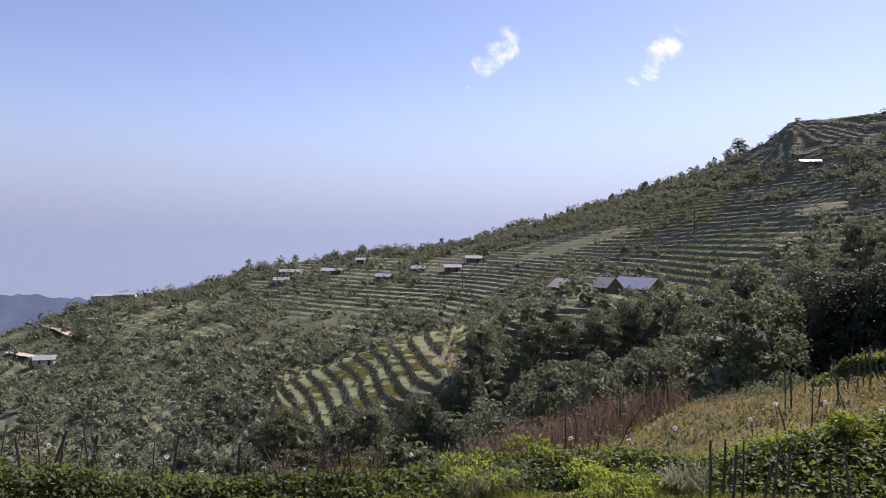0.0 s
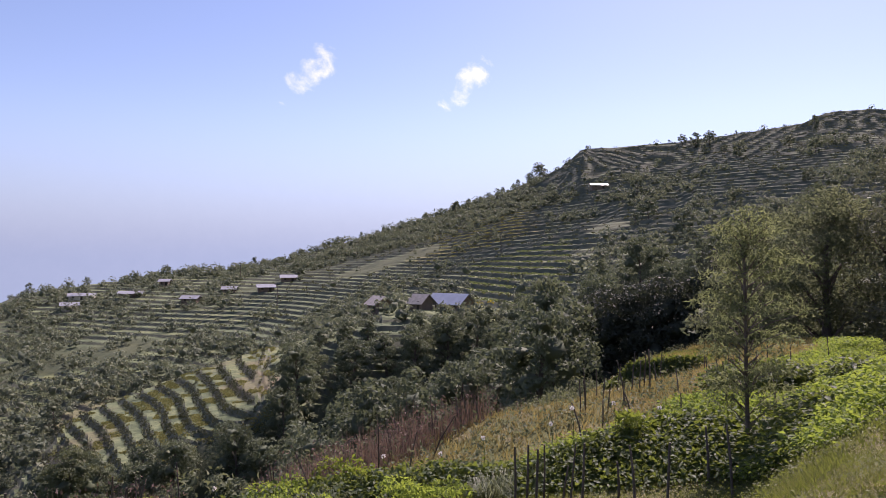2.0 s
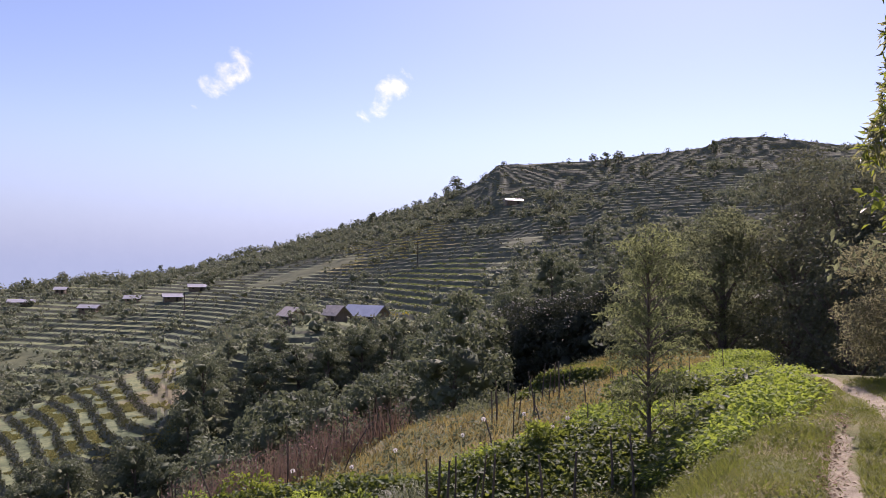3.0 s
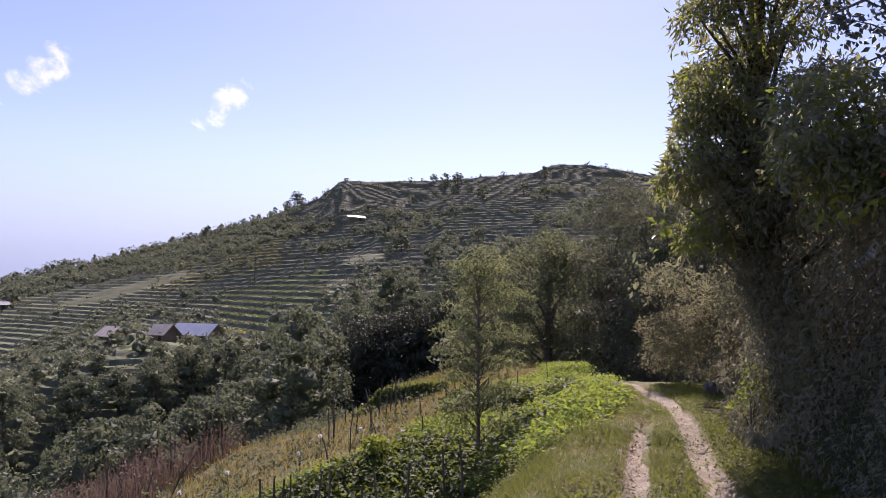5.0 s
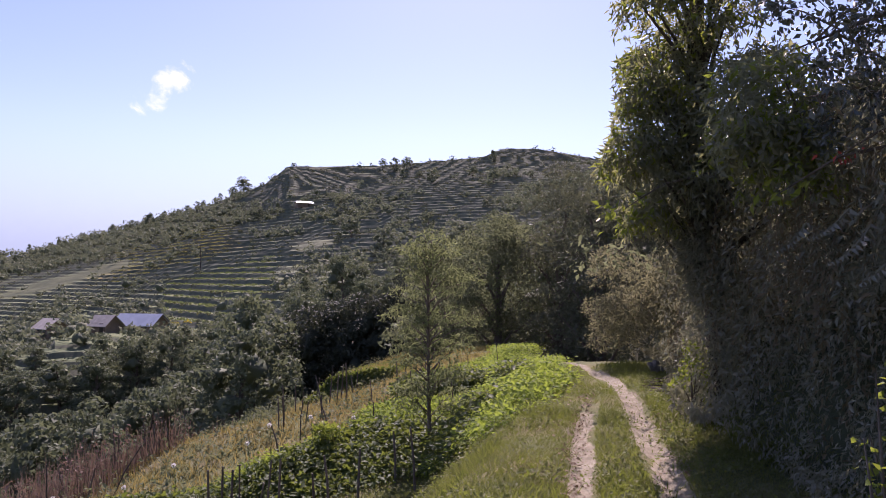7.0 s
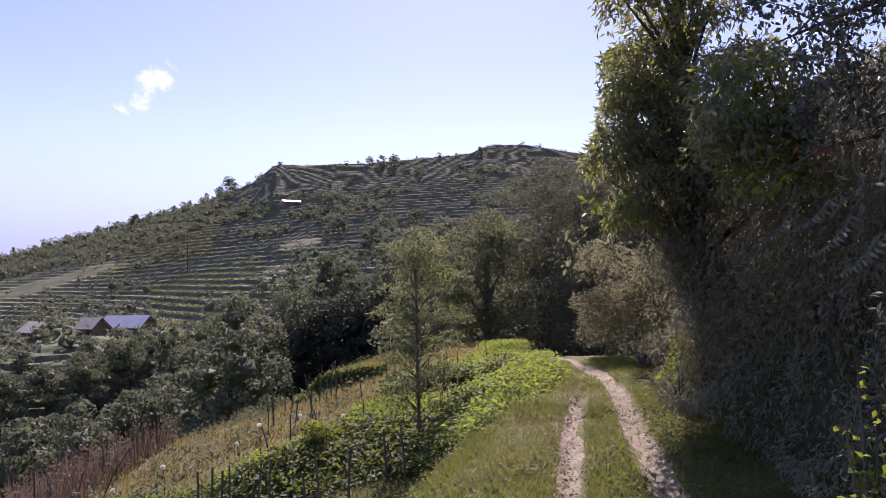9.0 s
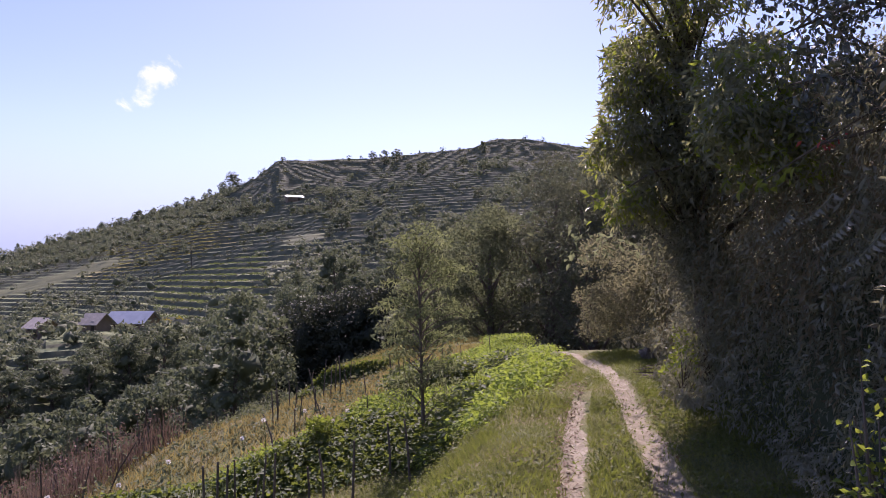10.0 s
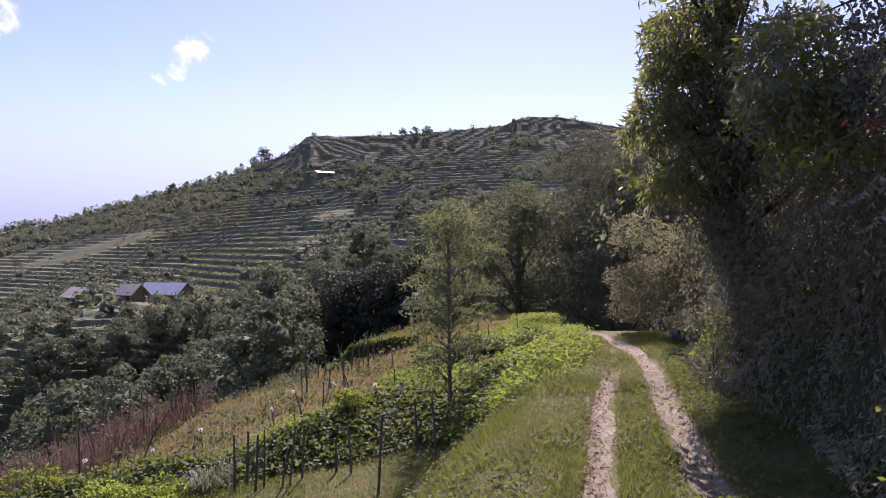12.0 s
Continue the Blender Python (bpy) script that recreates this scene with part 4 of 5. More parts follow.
def sprig(az, el, r, n, size, leaf, mat, name, label):
    """A leafy twig that hangs out of the thicket."""
    root = new(name)
    x, y = polar(az, r)
    z = 1.6 + r * math.tan(radians(el))
    bm = tube(bmesh.new(), [(x + 0.9 * TC, y - 0.9 * TS, z + 0.35), (x + 0.4 * TC, y - 0.4 * TS, z + 0.25), (x, y, z)], [0.016, 0.011, 0.004], 5)
    part("twig", bm, M_BARK, root)
    p = np.array([x, y, z]) + rng.normal(0, 1, (n, 3)) * [size, size, size * 0.45]
    v, f = leaves(rng, p, rng.normal(0, 0.5, p.shape) + [0, 0, -0.4], leaf * rng.uniform(0.6, 1.3, n), 0.45)
    mesh_part("foliage", fast_mesh("foliage", v, f, mat), root)
    tagged(root, label, "twig")


sprig(55.8, 5.6, 7.6, 42, 0.17, 0.11, M_YELLOW_LEAF, "sprig", "hanging twig with bright yellow-green leaves")
sprig(66.5, 11.0, 6.4, 160, 0.22, 0.11, M_YELLOW_LEAF, "sprig", "hanging twig with bright yellow-green leaves")
sprig(67.5, 6.2, 5.6, 14, 0.12, 0.10, M_YELLOW_LEAF, "sprig", "hanging twig with bright yellow-green leaves")
sprig(71.5, 8.6, 5.4, 12, 0.06, 0.055, M_RED_LEAF, "sprig", "small twig with red leaves in the thicket")
sprig(54.4, 1.8, 9.8, 120, 0.34, 0.11, M_PALE_TREE, "sprig", "pale green branch over the dry bush")


# leafy boughs that reach in overhead; their silhouette against the sky is painted dark
def bough(az0, el0, az1, el1, r, n, leaf):
    root = new("overhanging_branch")
    p = Vector((*polar(az0, r + 0.6), 1.6 + r * math.tan(radians(el0))))
    q = Vector((*polar(az1, r), 1.6 + r * math.tan(radians(el1))))
    bm = tube(bmesh.new(), [p, p.lerp(q, 0.35) + Vector((0, 0, 0.08)), p.lerp(q, 0.7) + Vector((0, 0, 0.04)), q], [0.035, 0.024, 0.014, 0.004], 6)
    part("limb", bm, M_BARK, root)
    pts = []
    for i in range(14):
        t = rng.uniform(0.05, 0.95)
        a = p.lerp(q, t) + Vector((0, 0, float(np.interp(t, [0, 0.35, 0.7, 1], [0, 0.08, 0.04, 0]))))
        b = a + Vector(rng.normal(0, 0.3, 3))
        part("twig", tube(bmesh.new(), [a, a.lerp(b, 0.5) + Vector((0, 0, 0.03)), b], [0.009, 0.006, 0.002], 4), M_BARK, root)
        pts += [a.lerp(b, rng.uniform(0.3, 1.1)) + Vector(rng.normal(0, 0.05, 3)) for _ in range(n // 14)]
    pts = np.array(pts)
    v, f = leaves(rng, pts, rng.normal(0, 0.6, pts.shape) + [0, 0, -0.4], leaf * rng.uniform(0.6, 1.3, len(pts)), 0.5)
    mesh_part("foliage", fast_mesh("foliage", v, f, M_BACKLIT_LEAF), root)
    tagged(root, "leafy branch over the track, leaves darkened as a silhouette", "branch", "branches overhead")


bough(78, 24, 66.5, 20.0, 5.2, 800, 0.058)
bough(80, 20, 69.0, 16.5, 5.0, 1500, 0.058)
bough(79, 27, 64.0, 24.0, 5.6, 220, 0.055)
bough(78, 14, 69.5, 13.0, 5.4, 1300, 0.055)


def frond(az, el, r, long):
    """A fern frond: a curved midrib with paired leaflets."""
    root = new("fern")
    x, y = polar(az, r)
    z = 1.6 + r * math.tan(radians(el))
    pts = [Vector((x + 0.25 * TC * (1 - t), y - 0.25 * TS * (1 - t), z + long * (0.25 - t + 0.4 * t * t) * 0.8)) for t in np.linspace(0, 1, 12)]
    part("midrib", tube(bmesh.new(), pts, [0.006 * (1.05 - i / 12) for i in range(12)], 4), M_VINE, root)
    pos = np.array([p for p in pts for _ in (0, 1)])
    side = np.array([(s * TS, s * TC, -0.4) for _ in pts for s in (-1, 1)])
    v, f = leaves(rng, pos, side, np.repeat(np.linspace(0.16, 0.05, 12), 2), 0.25)
    mesh_part("blade", fast_mesh("blade", v, f, M_VINE), root)
    tagged(root, "hanging fern frond in the shaded bank", "fern", "ferns on the bank")


for q in ((70.8, 2.5, 4.9, 0.5), (69.5, 4.0, 5.1, 0.4), (72.5, 1.0, 4.6, 0.5), (66.8, 3.0, 5.6, 0.45)):
    frond(*q)

# low bushes down the field's outer slope
cl = []
for i in range(190):
    s_, l_ = rng.uniform(7, 30), 0.0
    l_ = 9.6 + 0.17 * max(0.0, s_ - 11) + 0.62 * max(0.0, 7.5 - s_) + rng.uniform(0.6, 9)
    x, y = spot(s_, l_)
    r_ = rng.uniform(0.35, 0.95)
    if scar_gap(np.array([x]), np.array([y]))[0] < 1.4:
        continue
    cl.append((x, y, height(x, y) + r_ * 0.4, r_, r_ * 0.8))
slope_bushes = leafy("slope_bushes", rng, cl, 26000, 0.13, 0.5, M_SLOPE_BUSH, None, 0.2)
tagged(slope_bushes, "grey-green low bushes down the slope below the field", "bushes", kind="stuff")

# a dark stone and fallen twigs where the track bends
bm = bmesh.new()
bmesh.ops.create_icosphere(bm, subdivisions=3, radius=0.13)
for v_ in bm.verts:
    v_.co *= 0.8 + 0.5 * noise.noise(v_.co * 9) + 0.25 * noise.noise(v_.co * 23)
    v_.co.z *= 1.1
rock = part("stone", bm, M_ROCK)
x, y = polar(57.6, 12.2)
rock.location = (x, y, height(x, y) + 0.08)
tagged(rock, "dark rounded stone at the foot of the bush", "stone")
for i in range(9):
    x, y = polar(rng.uniform(57.3, 59.0), rng.uniform(9.6, 11.2))
    a_ = rng.uniform(0, math.pi)
    bm = tube(bmesh.new(), [(-0.3 * math.cos(a_), -0.3 * math.sin(a_), 0.015), (0, 0, 0.05), (0.32 * math.cos(a_), 0.32 * math.sin(a_), 0.03)], [0.012, 0.01, 0.005], 5)
    tw = part("twig", bm, M_BARK)
    tw.location = (x, y, height(x, y))
    tagged(tw, "fallen dry twig at the foot of the bank", "twig", "fallen twigs")

# ---- the field ----
def field_spots(rng, n, keep, s_range=(-9, 36), l_range=(-1.4, 16)):
    got = []
    while sum(len(g) for g in got) < n:
        s, l = rng.uniform(*s_range, 20000), rng.uniform(*l_range, 20000)
        ok = keep(s, l, rng)
        got.append(np.stack([s[ok], l[ok]], 1))
    sl = np.concatenate(got)[:n]
    x, y = sl[:, 0] * TS - sl[:, 1] * TC, sl[:, 0] * TC + sl[:, 1] * TS
    return np.stack([x, y, heights(x, y)], 1), sl


def bed_edge(l):
    """Where along the track the crop bed begins."""
    return np.interp(l, [0.4, 0.65, 0.9, 1.2, 1.85, 2.4, 2.8, 4.5, 6.2, 9.0, 10.7, 11.4, 12.2], [10.4, 9.0, 8.2, 8.1, 9.4, 10.3, 10.6, 10.0, 9.0, 6.0, 3.4, 0.4, -7.0])


def in_bed(s, l, rng):
    edge = 9.3 + 0.17 * soft(s - 11.0, 1.5) + 0.62 * soft(7.5 - s, 1.0)
    return (s > bed_edge(l) + 0.8 * (value_noise(s, l, 3) - 0.5)) & (l > 0.4 + 0.12 * np.maximum(0, s - 11)) & (l < np.minimum(edge, 14.5)) & (s < 22.5 + 1.3 * l)


def leafy_bed(name, seed, n_plants, per, leaf, tall, mat, keep, label):
    rng = np.random.default_rng(seed)
    p, sl = field_spots(rng, n_plants, keep)
    h = tall * (0.45 + 0.75 * value_noise(sl[:, 0] * 0.8, sl[:, 1] * 0.8, seed)) * rng.uniform(0.7, 1.2, n_plants)
    inside = np.minimum(sl[:, 0] - bed_edge(sl[:, 1]), 1.6 * (sl[:, 1] - 0.4))
    h = h * np.clip(0.25 + 0.9 * inside, 0.2, 1.0)
    d = rng.normal(size=(n_plants, per, 3)) * np.array([0.13, 0.13, 0.0])
    up = rng.uniform(0.25, 1.0, (n_plants, per)) ** 0.7
    q = p[:, None] + d
    q[..., 2] += up * h[:, None]
    way = d * 4 + rng.normal(0, 0.5, d.shape) + np.array([0, 0, -0.15])
    v, f = leaves(rng, q.reshape(-1, 3), way.reshape(-1, 3), leaf * rng.uniform(0.5, 1.4, n_plants * per), 0.62, 0.1, (d * 2 + rng.normal(0, 0.45, d.shape) + [0, 0, 1]).reshape(-1, 3))
    ob = mesh_part(name, fast_mesh(name, v, f, mat))
    return tagged(ob, label, "crop", kind="stuff")


leafy_bed("bean_crop", 41, 8000, 15, 0.09, 0.46, M_CROP_DARK, lambda s, l, g: in_bed(s, l, g) & (l > 1.5) & ((s < bed_edge(l) + 0.7 + 1.3 * value_noise(s * 0.5, l * 0.5, 8)) | (value_noise(s * 0.6, l * 0.6, 18) > 0.7) & (l < 4.3) & (s < 18)), "dark green bean plants along the field's edge")
leafy_bed("leaf_crop", 42, 14500, 9, 0.064, 0.22, M_CROP, lambda s, l, g: in_bed(s, l, g) & ((l < np.interp(s, [8, 11.7, 12.4, 14.6, 24], [6, 5.2, 4.5, 3.9, 3.7]) + 0.7 * (value_noise(s * 0.6, l * 0 + 3, 9) - 0.5)) & (value_noise(s * 0.8, l * 0.8, 19) > 0.28) & (value_noise(s * 2.3, l * 2.3, 29) > 0.28) & (g.uniform(size=s.shape) < np.clip((l - 0.35 - 0.12 * np.maximum(0, s - 11)) / 0.9, 0.1, 1)) | (s > bed_edge(l) + 0.9) & (s < bed_edge(l) + 1.2 + 1.2 * value_noise(s * 0.5, l * 0.5, 23)) & (l < 10)), "bright green low leafy crop covering the field")


def blades(name, seed, n, keep, tall, mat, label, category, wide=0.012, s_range=(-9, 36), l_range=(-1.4, 16), tuft=0.5):
    rng = np.random.default_rng(seed)
    p, sl = field_spots(rng, n, keep, s_range, l_range)
    h = tall * rng.uniform(0.4, 1.2, (n, 1)) * (0.5 + value_noise(sl[:, 0] * 1.7, sl[:, 1] * 1.7, seed)[:, None])
    a = rng.uniform(0, 2 * math.pi, n)
    side = np.stack([np.cos(a), np.sin(a), 0 * a], 1) * wide * rng.uniform(0.6, 1.4, (n, 1))
    bend = rng.normal(0, tuft, (n, 3)) * np.array([1, 1, 0])
    top = p + h * (np.array([0, 0, 1.0]) + bend * 0.6)
    v = np.stack([p - side, p + side, top], 1).reshape(-1, 3)
    f = np.arange(3 * n).reshape(-1, 3)
    ob = mesh_part(name, fast_mesh(name, v, f, mat))
    return tagged(ob, label, category, kind="stuff")


def off_ruts(s, l, rng):
    a, b = rut_lines(np.clip(s, 0, 16))
    bare = (np.abs(l - a) < 0.11) & (s < 9) | (np.abs(l - b) < 0.14) & (s < 16)
    return (s * s + l * l > 4) & (~bare | (rng.uniform(size=s.shape) < 0.05))


blades("verge_grass", 51, 190000, lambda s, l, g: off_ruts(s, l, g) & ((s < bed_edge(l) + 0.6) | (l < 0.6)) & (g.uniform(size=s.shape) < 7.0 / np.maximum(s, 4.0)), 0.036, M_GRASS, "short green grass along the track and the bank", "grass", 0.004, (2.6, 13), (-1.9, 5), 1.3)
blades("rough_grass", 50, 26000, lambda s, l, g: off_ruts(s, l, g) & ((s < bed_edge(l) + 0.4) | (l < 0.6)) & (value_noise(s * 1.6, l * 1.6, 24) > 0.62), 0.075, M_GRASS, "longer grass in patches along the track", "grass", 0.005, (2.6, 16), (-1.9, 6), 0.9)
blades("meadow_grass", 56, 45000, lambda s, l, g: (s < bed_edge(l) + 0.5) & (s > bed_edge(l) - 4.5), 0.09, M_GRASS, "short yellow-green grass before the crop bed", "grass", 0.007, (-8, 11), (5, 13.5))
blades("field_grass", 52, 90000, lambda s, l, g: (s > bed_edge(l) + 1.0) & (l > 3) & ((np.abs(s - 0.3 - ledge_line(l)) > 0.7) & (scar_gap(s * TS - l * TC, s * TC + l * TS) > 0.9)), 0.17, M_STRAW, "yellowing grass over the field's outer slope", "grass", 0.011, (4, 38), (2, 17), 0.9)


def red_strip(s, l, g):
    x, y = s * TS - l * TC, s * TC + l * TS
    az, r = np.degrees(np.arctan2(x, y)), np.hypot(x, y)
    return (az > -14) & (az < 27) & (l > 8.6 + 0.62 * soft(7.5 - s, 1.0)) & (l < 10.9 + 0.62 * soft(7.5 - s, 1.0)) & (s < 15.5) & (value_noise(s * 0.6, l * 0.6, 4) > 0.25)


blades("dry_weeds", 53, 4600, red_strip, 0.8, M_REDWEED, "tall reddish-brown dry weeds at the field's edge", "weeds", 0.009, (-8, 20), (8, 17), 0.2)


def ledge_growth():
    """Dark weeds that hang over the front of the outer field step, and the grass along its lip."""
    rng = np.random.default_rng(57)
    n = 5200
    l = rng.uniform(7.6, 11.7, n)
    t = rng.uniform(0, 1, n)
    s = ledge_line(l) - 0.15 + 0.75 * t
    x, y = s * TS - l * TC, s * TC + l * TS
    p = np.stack([x, y, heights(x, y) + rng.uniform(0, 0.25, n)], 1)
    v, f = leaves(rng, p, rng.normal(0, 0.5, p.shape) + [0, 0, -0.5], 0.15 * rng.uniform(0.5, 1.4, n), 0.5, 0.12)
    tagged(mesh_part("ledge_weeds", fast_mesh("ledge_weeds", v, f, M_CROP_DARK)), "dark weeds hanging over the field step", "weeds", kind="stuff")


ledge_growth()
blades("ledge_grass", 58, 9000, lambda s, l, g: (s > ledge_line(l) + 0.5) & (s < ledge_line(l) + 6), 0.14, M_GRASS, "green grass on the outer field step", "grass", 0.014, (25, 34), (7.2, 11.4))


def tussocks():
    """Arching long-bladed grass in front of the beans."""
    rng = np.random.default_rng(59)
    p, sl = field_spots(rng, 26, lambda s, l, g: (s < bed_edge(l) + 0.7) & (s > bed_edge(l) - 0.5) & (l > 4.5) & (value_noise(s * 0.7, l * 0.7, 15) > 0.5), (-6, 12), (4, 8.6))
    per = 46
    a = rng.uniform(0, 2 * math.pi, (len(p), per))
    out = np.stack([np.cos(a), np.sin(a), 0 * a], -1)
    tall, reach = rng.uniform(0.15, 0.34, (len(p), per, 1)), rng.uniform(0.12, 0.4, (len(p), per, 1))
    side = np.stack([-np.sin(a), np.cos(a), 0 * a], -1) * 0.005
    root = p[:, None] + out * 0.05
    mid = root + out * reach * 0.45 + [0, 0, 1] * tall
    tip = root + out * reach * 1.2 + [0, 0, 1] * tall * 0.75
    v = np.stack([root - side, root + side, mid + side, mid - side, tip], 2).reshape(-1, 3)
    b = (np.arange(len(p) * per) * 5)[:, None]
    f = np.concatenate([b + [0, 1, 2], b + [0, 2, 3], b + [3, 2, 4]], 1).reshape(-1, 3)
    tagged(mesh_part("grass_tussocks", fast_mesh("grass_tussocks", v, f, M_TUSSOCK)), "pale arching grass tussocks before the bean row", "grass", kind="stuff")


tussocks()


def low_bush(a, r, wide, tall, mat, label, n=420, leaf=0.07):
    x, y = polar(a, r)
    z = height(x, y)
    root = new("low_bush")
    root.location = (x, y, z)
    bm = bmesh.new()
    cl = []
    for i in range(9):
        e = Vector((rng.normal(0, wide * 0.3), rng.normal(0, wide * 0.3), rng.uniform(0.35, 0.9) * tall))
        tube(bm, [(0, 0, -0.1), (e.x * 0.4, e.y * 0.4, e.z * 0.6), e], [0.01, 0.007, 0.003], 4)
        cl.append((*e, wide * 0.22, tall * 0.25))
    part("stem", bm, M_BARK, root)
    leafy("foliage", rng, cl, n, leaf, 0.5, mat, root, 0.0)
    tagged(root, label, "bush", "low bushes of the field")


rng = np.random.default_rng(63)
for a, r, wide, tall in ((12.2, 10.2, 1.1, 0.42), (14.6, 10.0, 0.9, 0.4), (2.5, 10.8, 1.0, 0.45)):
    low_bush(a, r, wide, tall, M_CROP, "bright yellow-green low bush before the beans", 700)
for a, r, wide, tall in ((-21.5, 12.9, 0.7, 0.5), (-6.5, 12.5, 0.9, 0.6), (8.4, 12.0, 0.8, 0.6), (30.6, 12.2, 0.6, 0.65)):
    low_bush(a, r, wide, tall, M_YELLOW_LEAF, "loose weedy bush with yellow-green leaves among the beans", 420, 0.085)
for a, r, wide, tall in ((60.6, 8.6, 0.5, 0.75),):
    low_bush(a, r, wide, tall, M_YELLOW_LEAF, "yellow-green sapling at the foot of the bank", 260, 0.07)


def seed_heads():
    rng = np.random.default_rng(54)
    p, sl = field_spots(rng, 800, red_strip, (-8, 20), (8, 17))
    p[:, 2] += rng.uniform(0.25, 0.85, len(p))
    q = np.repeat(p, 5, 0) + rng.normal(0, 0.06, (len(p) * 5, 3)) * [1, 1, 1.6]
    v, f = leaves(rng, q, rng.normal(0, 0.5, q.shape) + [0, 0, 0.5], 0.065 * rng.uniform(0.5, 1.5, len(q)), 0.4)
    tagged(mesh_part("weed_heads", fast_mesh("weed_heads", v, f, M_REDWEED)), "dry brown seed heads of the tall weeds", "weeds", kind="stuff")


seed_heads()


def verge_weeds():
    """Low broad-leaved weeds among the grass beside the track."""
    rng = np.random.default_rng(55)
    p, sl = field_spots(rng, 3600, lambda s, l, g: off_ruts(s, l, g) & (s < bed_edge(l) + 0.5) & (value_noise(s * 0.9, l * 0.9, 12) > 0.5), (2.4, 17), (-1.9, 7))
    per = 9
    d = rng.normal(size=(len(p), per, 3)) * [0.07, 0.07, 0.0]
    q = p[:, None] + d + rng.uniform(0.01, 0.09, (len(p), per, 1)) * [0, 0, 1]
    v, f = leaves(rng, q.reshape(-1, 3), (d * 5 + rng.normal(0, 0.4, d.shape)).reshape(-1, 3), 0.032 * rng.uniform(0.5, 1.5, len(p) * per), 0.6, 0.1, (rng.normal(0, 0.4, d.shape) + [0, 0, 1]).reshape(-1, 3))
    tagged(mesh_part("verge_weeds", fast_mesh("verge_weeds", v, f, M_GRASS)), "low broad-leaved weeds beside the track", "weeds", kind="stuff")


verge_weeds()


def slope_weeds():
    """Leafy weeds in patches among the yellowing grass of the outer slope."""
    rng = np.random.default_rng(60)
    p, sl = field_spots(rng, 1000, lambda s, l, g: (s > bed_edge(l) + 1.5) & (l > 4.5) & (value_noise(s * 0.55, l * 0.55, 22) > 0.48) & (scar_gap(s * TS - l * TC, s * TC + l * TS) > 0.7), (5, 34), (4.5, 15))
    per = 9
    tall = rng.uniform(0.08, 0.42, (len(p), 1, 1)) * rng.uniform(0.2, 1.0, (len(p), per, 1))
    d = rng.normal(size=(len(p), per, 3)) * [0.12, 0.12, 0.0]
    q = p[:, None] + d + tall * [0, 0, 1]
    v, f = leaves(rng, q.reshape(-1, 3), (d * 4 + rng.normal(0, 0.5, d.shape)).reshape(-1, 3), 0.09 * rng.uniform(0.5, 1.5, len(p) * per), 0.5, 0.1, (rng.normal(0, 0.5, d.shape) + [0, 0, 1]).reshape(-1, 3))
    tagged(mesh_part("slope_weeds", fast_mesh("slope_weeds", v, f, M_SLOPE_BUSH)), "grey-green leafy weeds among the yellowing grass", "weeds", kind="stuff")


slope_weeds()


def make_stake(x, y, tall, lean_x=0.0, lean_y=0.0, r=0.018):
    z = height(x, y)
    bm = bmesh.new()
    tube(bm, [(0, 0, -0.25), (lean_x * 0.5 + 0.01, lean_y * 0.5, tall * 0.5), (lean_x, lean_y, tall)], [r * 1.1, r, r * 0.8], 6)
    ob = part("stake", bm, M_STAKE)
    ob.location = (x, y, z)
    return tagged(ob, "thin weathered wooden plant stake", "stake", "stakes of the field")


rng = np.random.default_rng(61)
for a, r, tall in ((21.6, 10.2, 0.85), (33.3, 8.85, 1.05), (38.2, 9.9, 0.95), (26.9, 10.2, 0.8), (31.1, 10.0, 0.75), (32.2, 16.5, 0.95), (22.5, 10.4, 0.8), (23.2, 10.0, 0.8), (29.8, 10.2, 0.5), (36.5, 10.6, 0.8)):
    make_stake(*polar(a, r), tall, rng.normal(0, 0.04), rng.normal(0, 0.04))
for i in range(40):
    s, l = rng.uniform(-8, 16), rng.uniform(4.5, 10.5)
    if s > bed_edge(l) - 1.5:
        make_stake(*spot(s, l), rng.uniform(0.55, 0.95), rng.normal(0, 0.13), rng.normal(0, 0.1), 0.014)
for i in range(70):
    s = rng.uniform(-4, 14)
    make_stake(*spot(s, 8.7 + 0.62 * max(0.0, 7.5 - s) + rng.uniform(-0.4, 2.2)), rng.uniform(0.6, 1.15), rng.normal(0, 0.16), rng.normal(0, 0.12), 0.013)
for a, tall, lx in ((-31.6, 0.8, -0.1), (-30.2, 0.9, 0.35), (-29.4, 0.85, 0.1), (-28.3, 0.7, 0.4), (-27.4, 0.9, 0.15), (-21.9, 1.15, 0.2), (-16.9, 1.1, 0.1), (-12.0, 0.9, -0.2), (-9.0, 0.95, 0.05)):
    make_stake(*polar(a, 12.2), tall, lx, 0.0, 0.026)
for i in range(26):
    make_stake(*spot(rng.uniform(12, 20), rng.uniform(2.6, 7)), rng.uniform(0.5, 0.85), rng.normal(0, 0.06), rng.normal(0, 0.06), 0.013)


# dry leaves in and beside the ruts
def litter():
    rng = np.random.default_rng(71)
    s = rng.uniform(2.5, 10, 900)
    a, b = rut_lines(s)
    l = np.where(rng.uniform(size=900) < 0.75, a + rng.normal(0.09, 0.07, 900), b + rng.normal(-0.1, 0.14, 900))
    x, y = s * TS - l * TC, s * TC + l * TS
    p = np.stack([x, y, heights(x, y) + 0.012], 1)
    v, f = leaves(rng, p, rng.normal(0, 1, p.shape) * [1, 1, 0.25], 0.035 * rng.uniform(0.5, 1.6, 900), 0.6, 0.12, rng.normal(0, 0.3, p.shape) + [0, 0, 1])
    tagged(mesh_part("leaf_litter", fast_mesh("leaf_litter", v, f, M_LITTER)), "dry brown leaves and chips along the ruts", "leaf litter", kind="stuff")


litter()


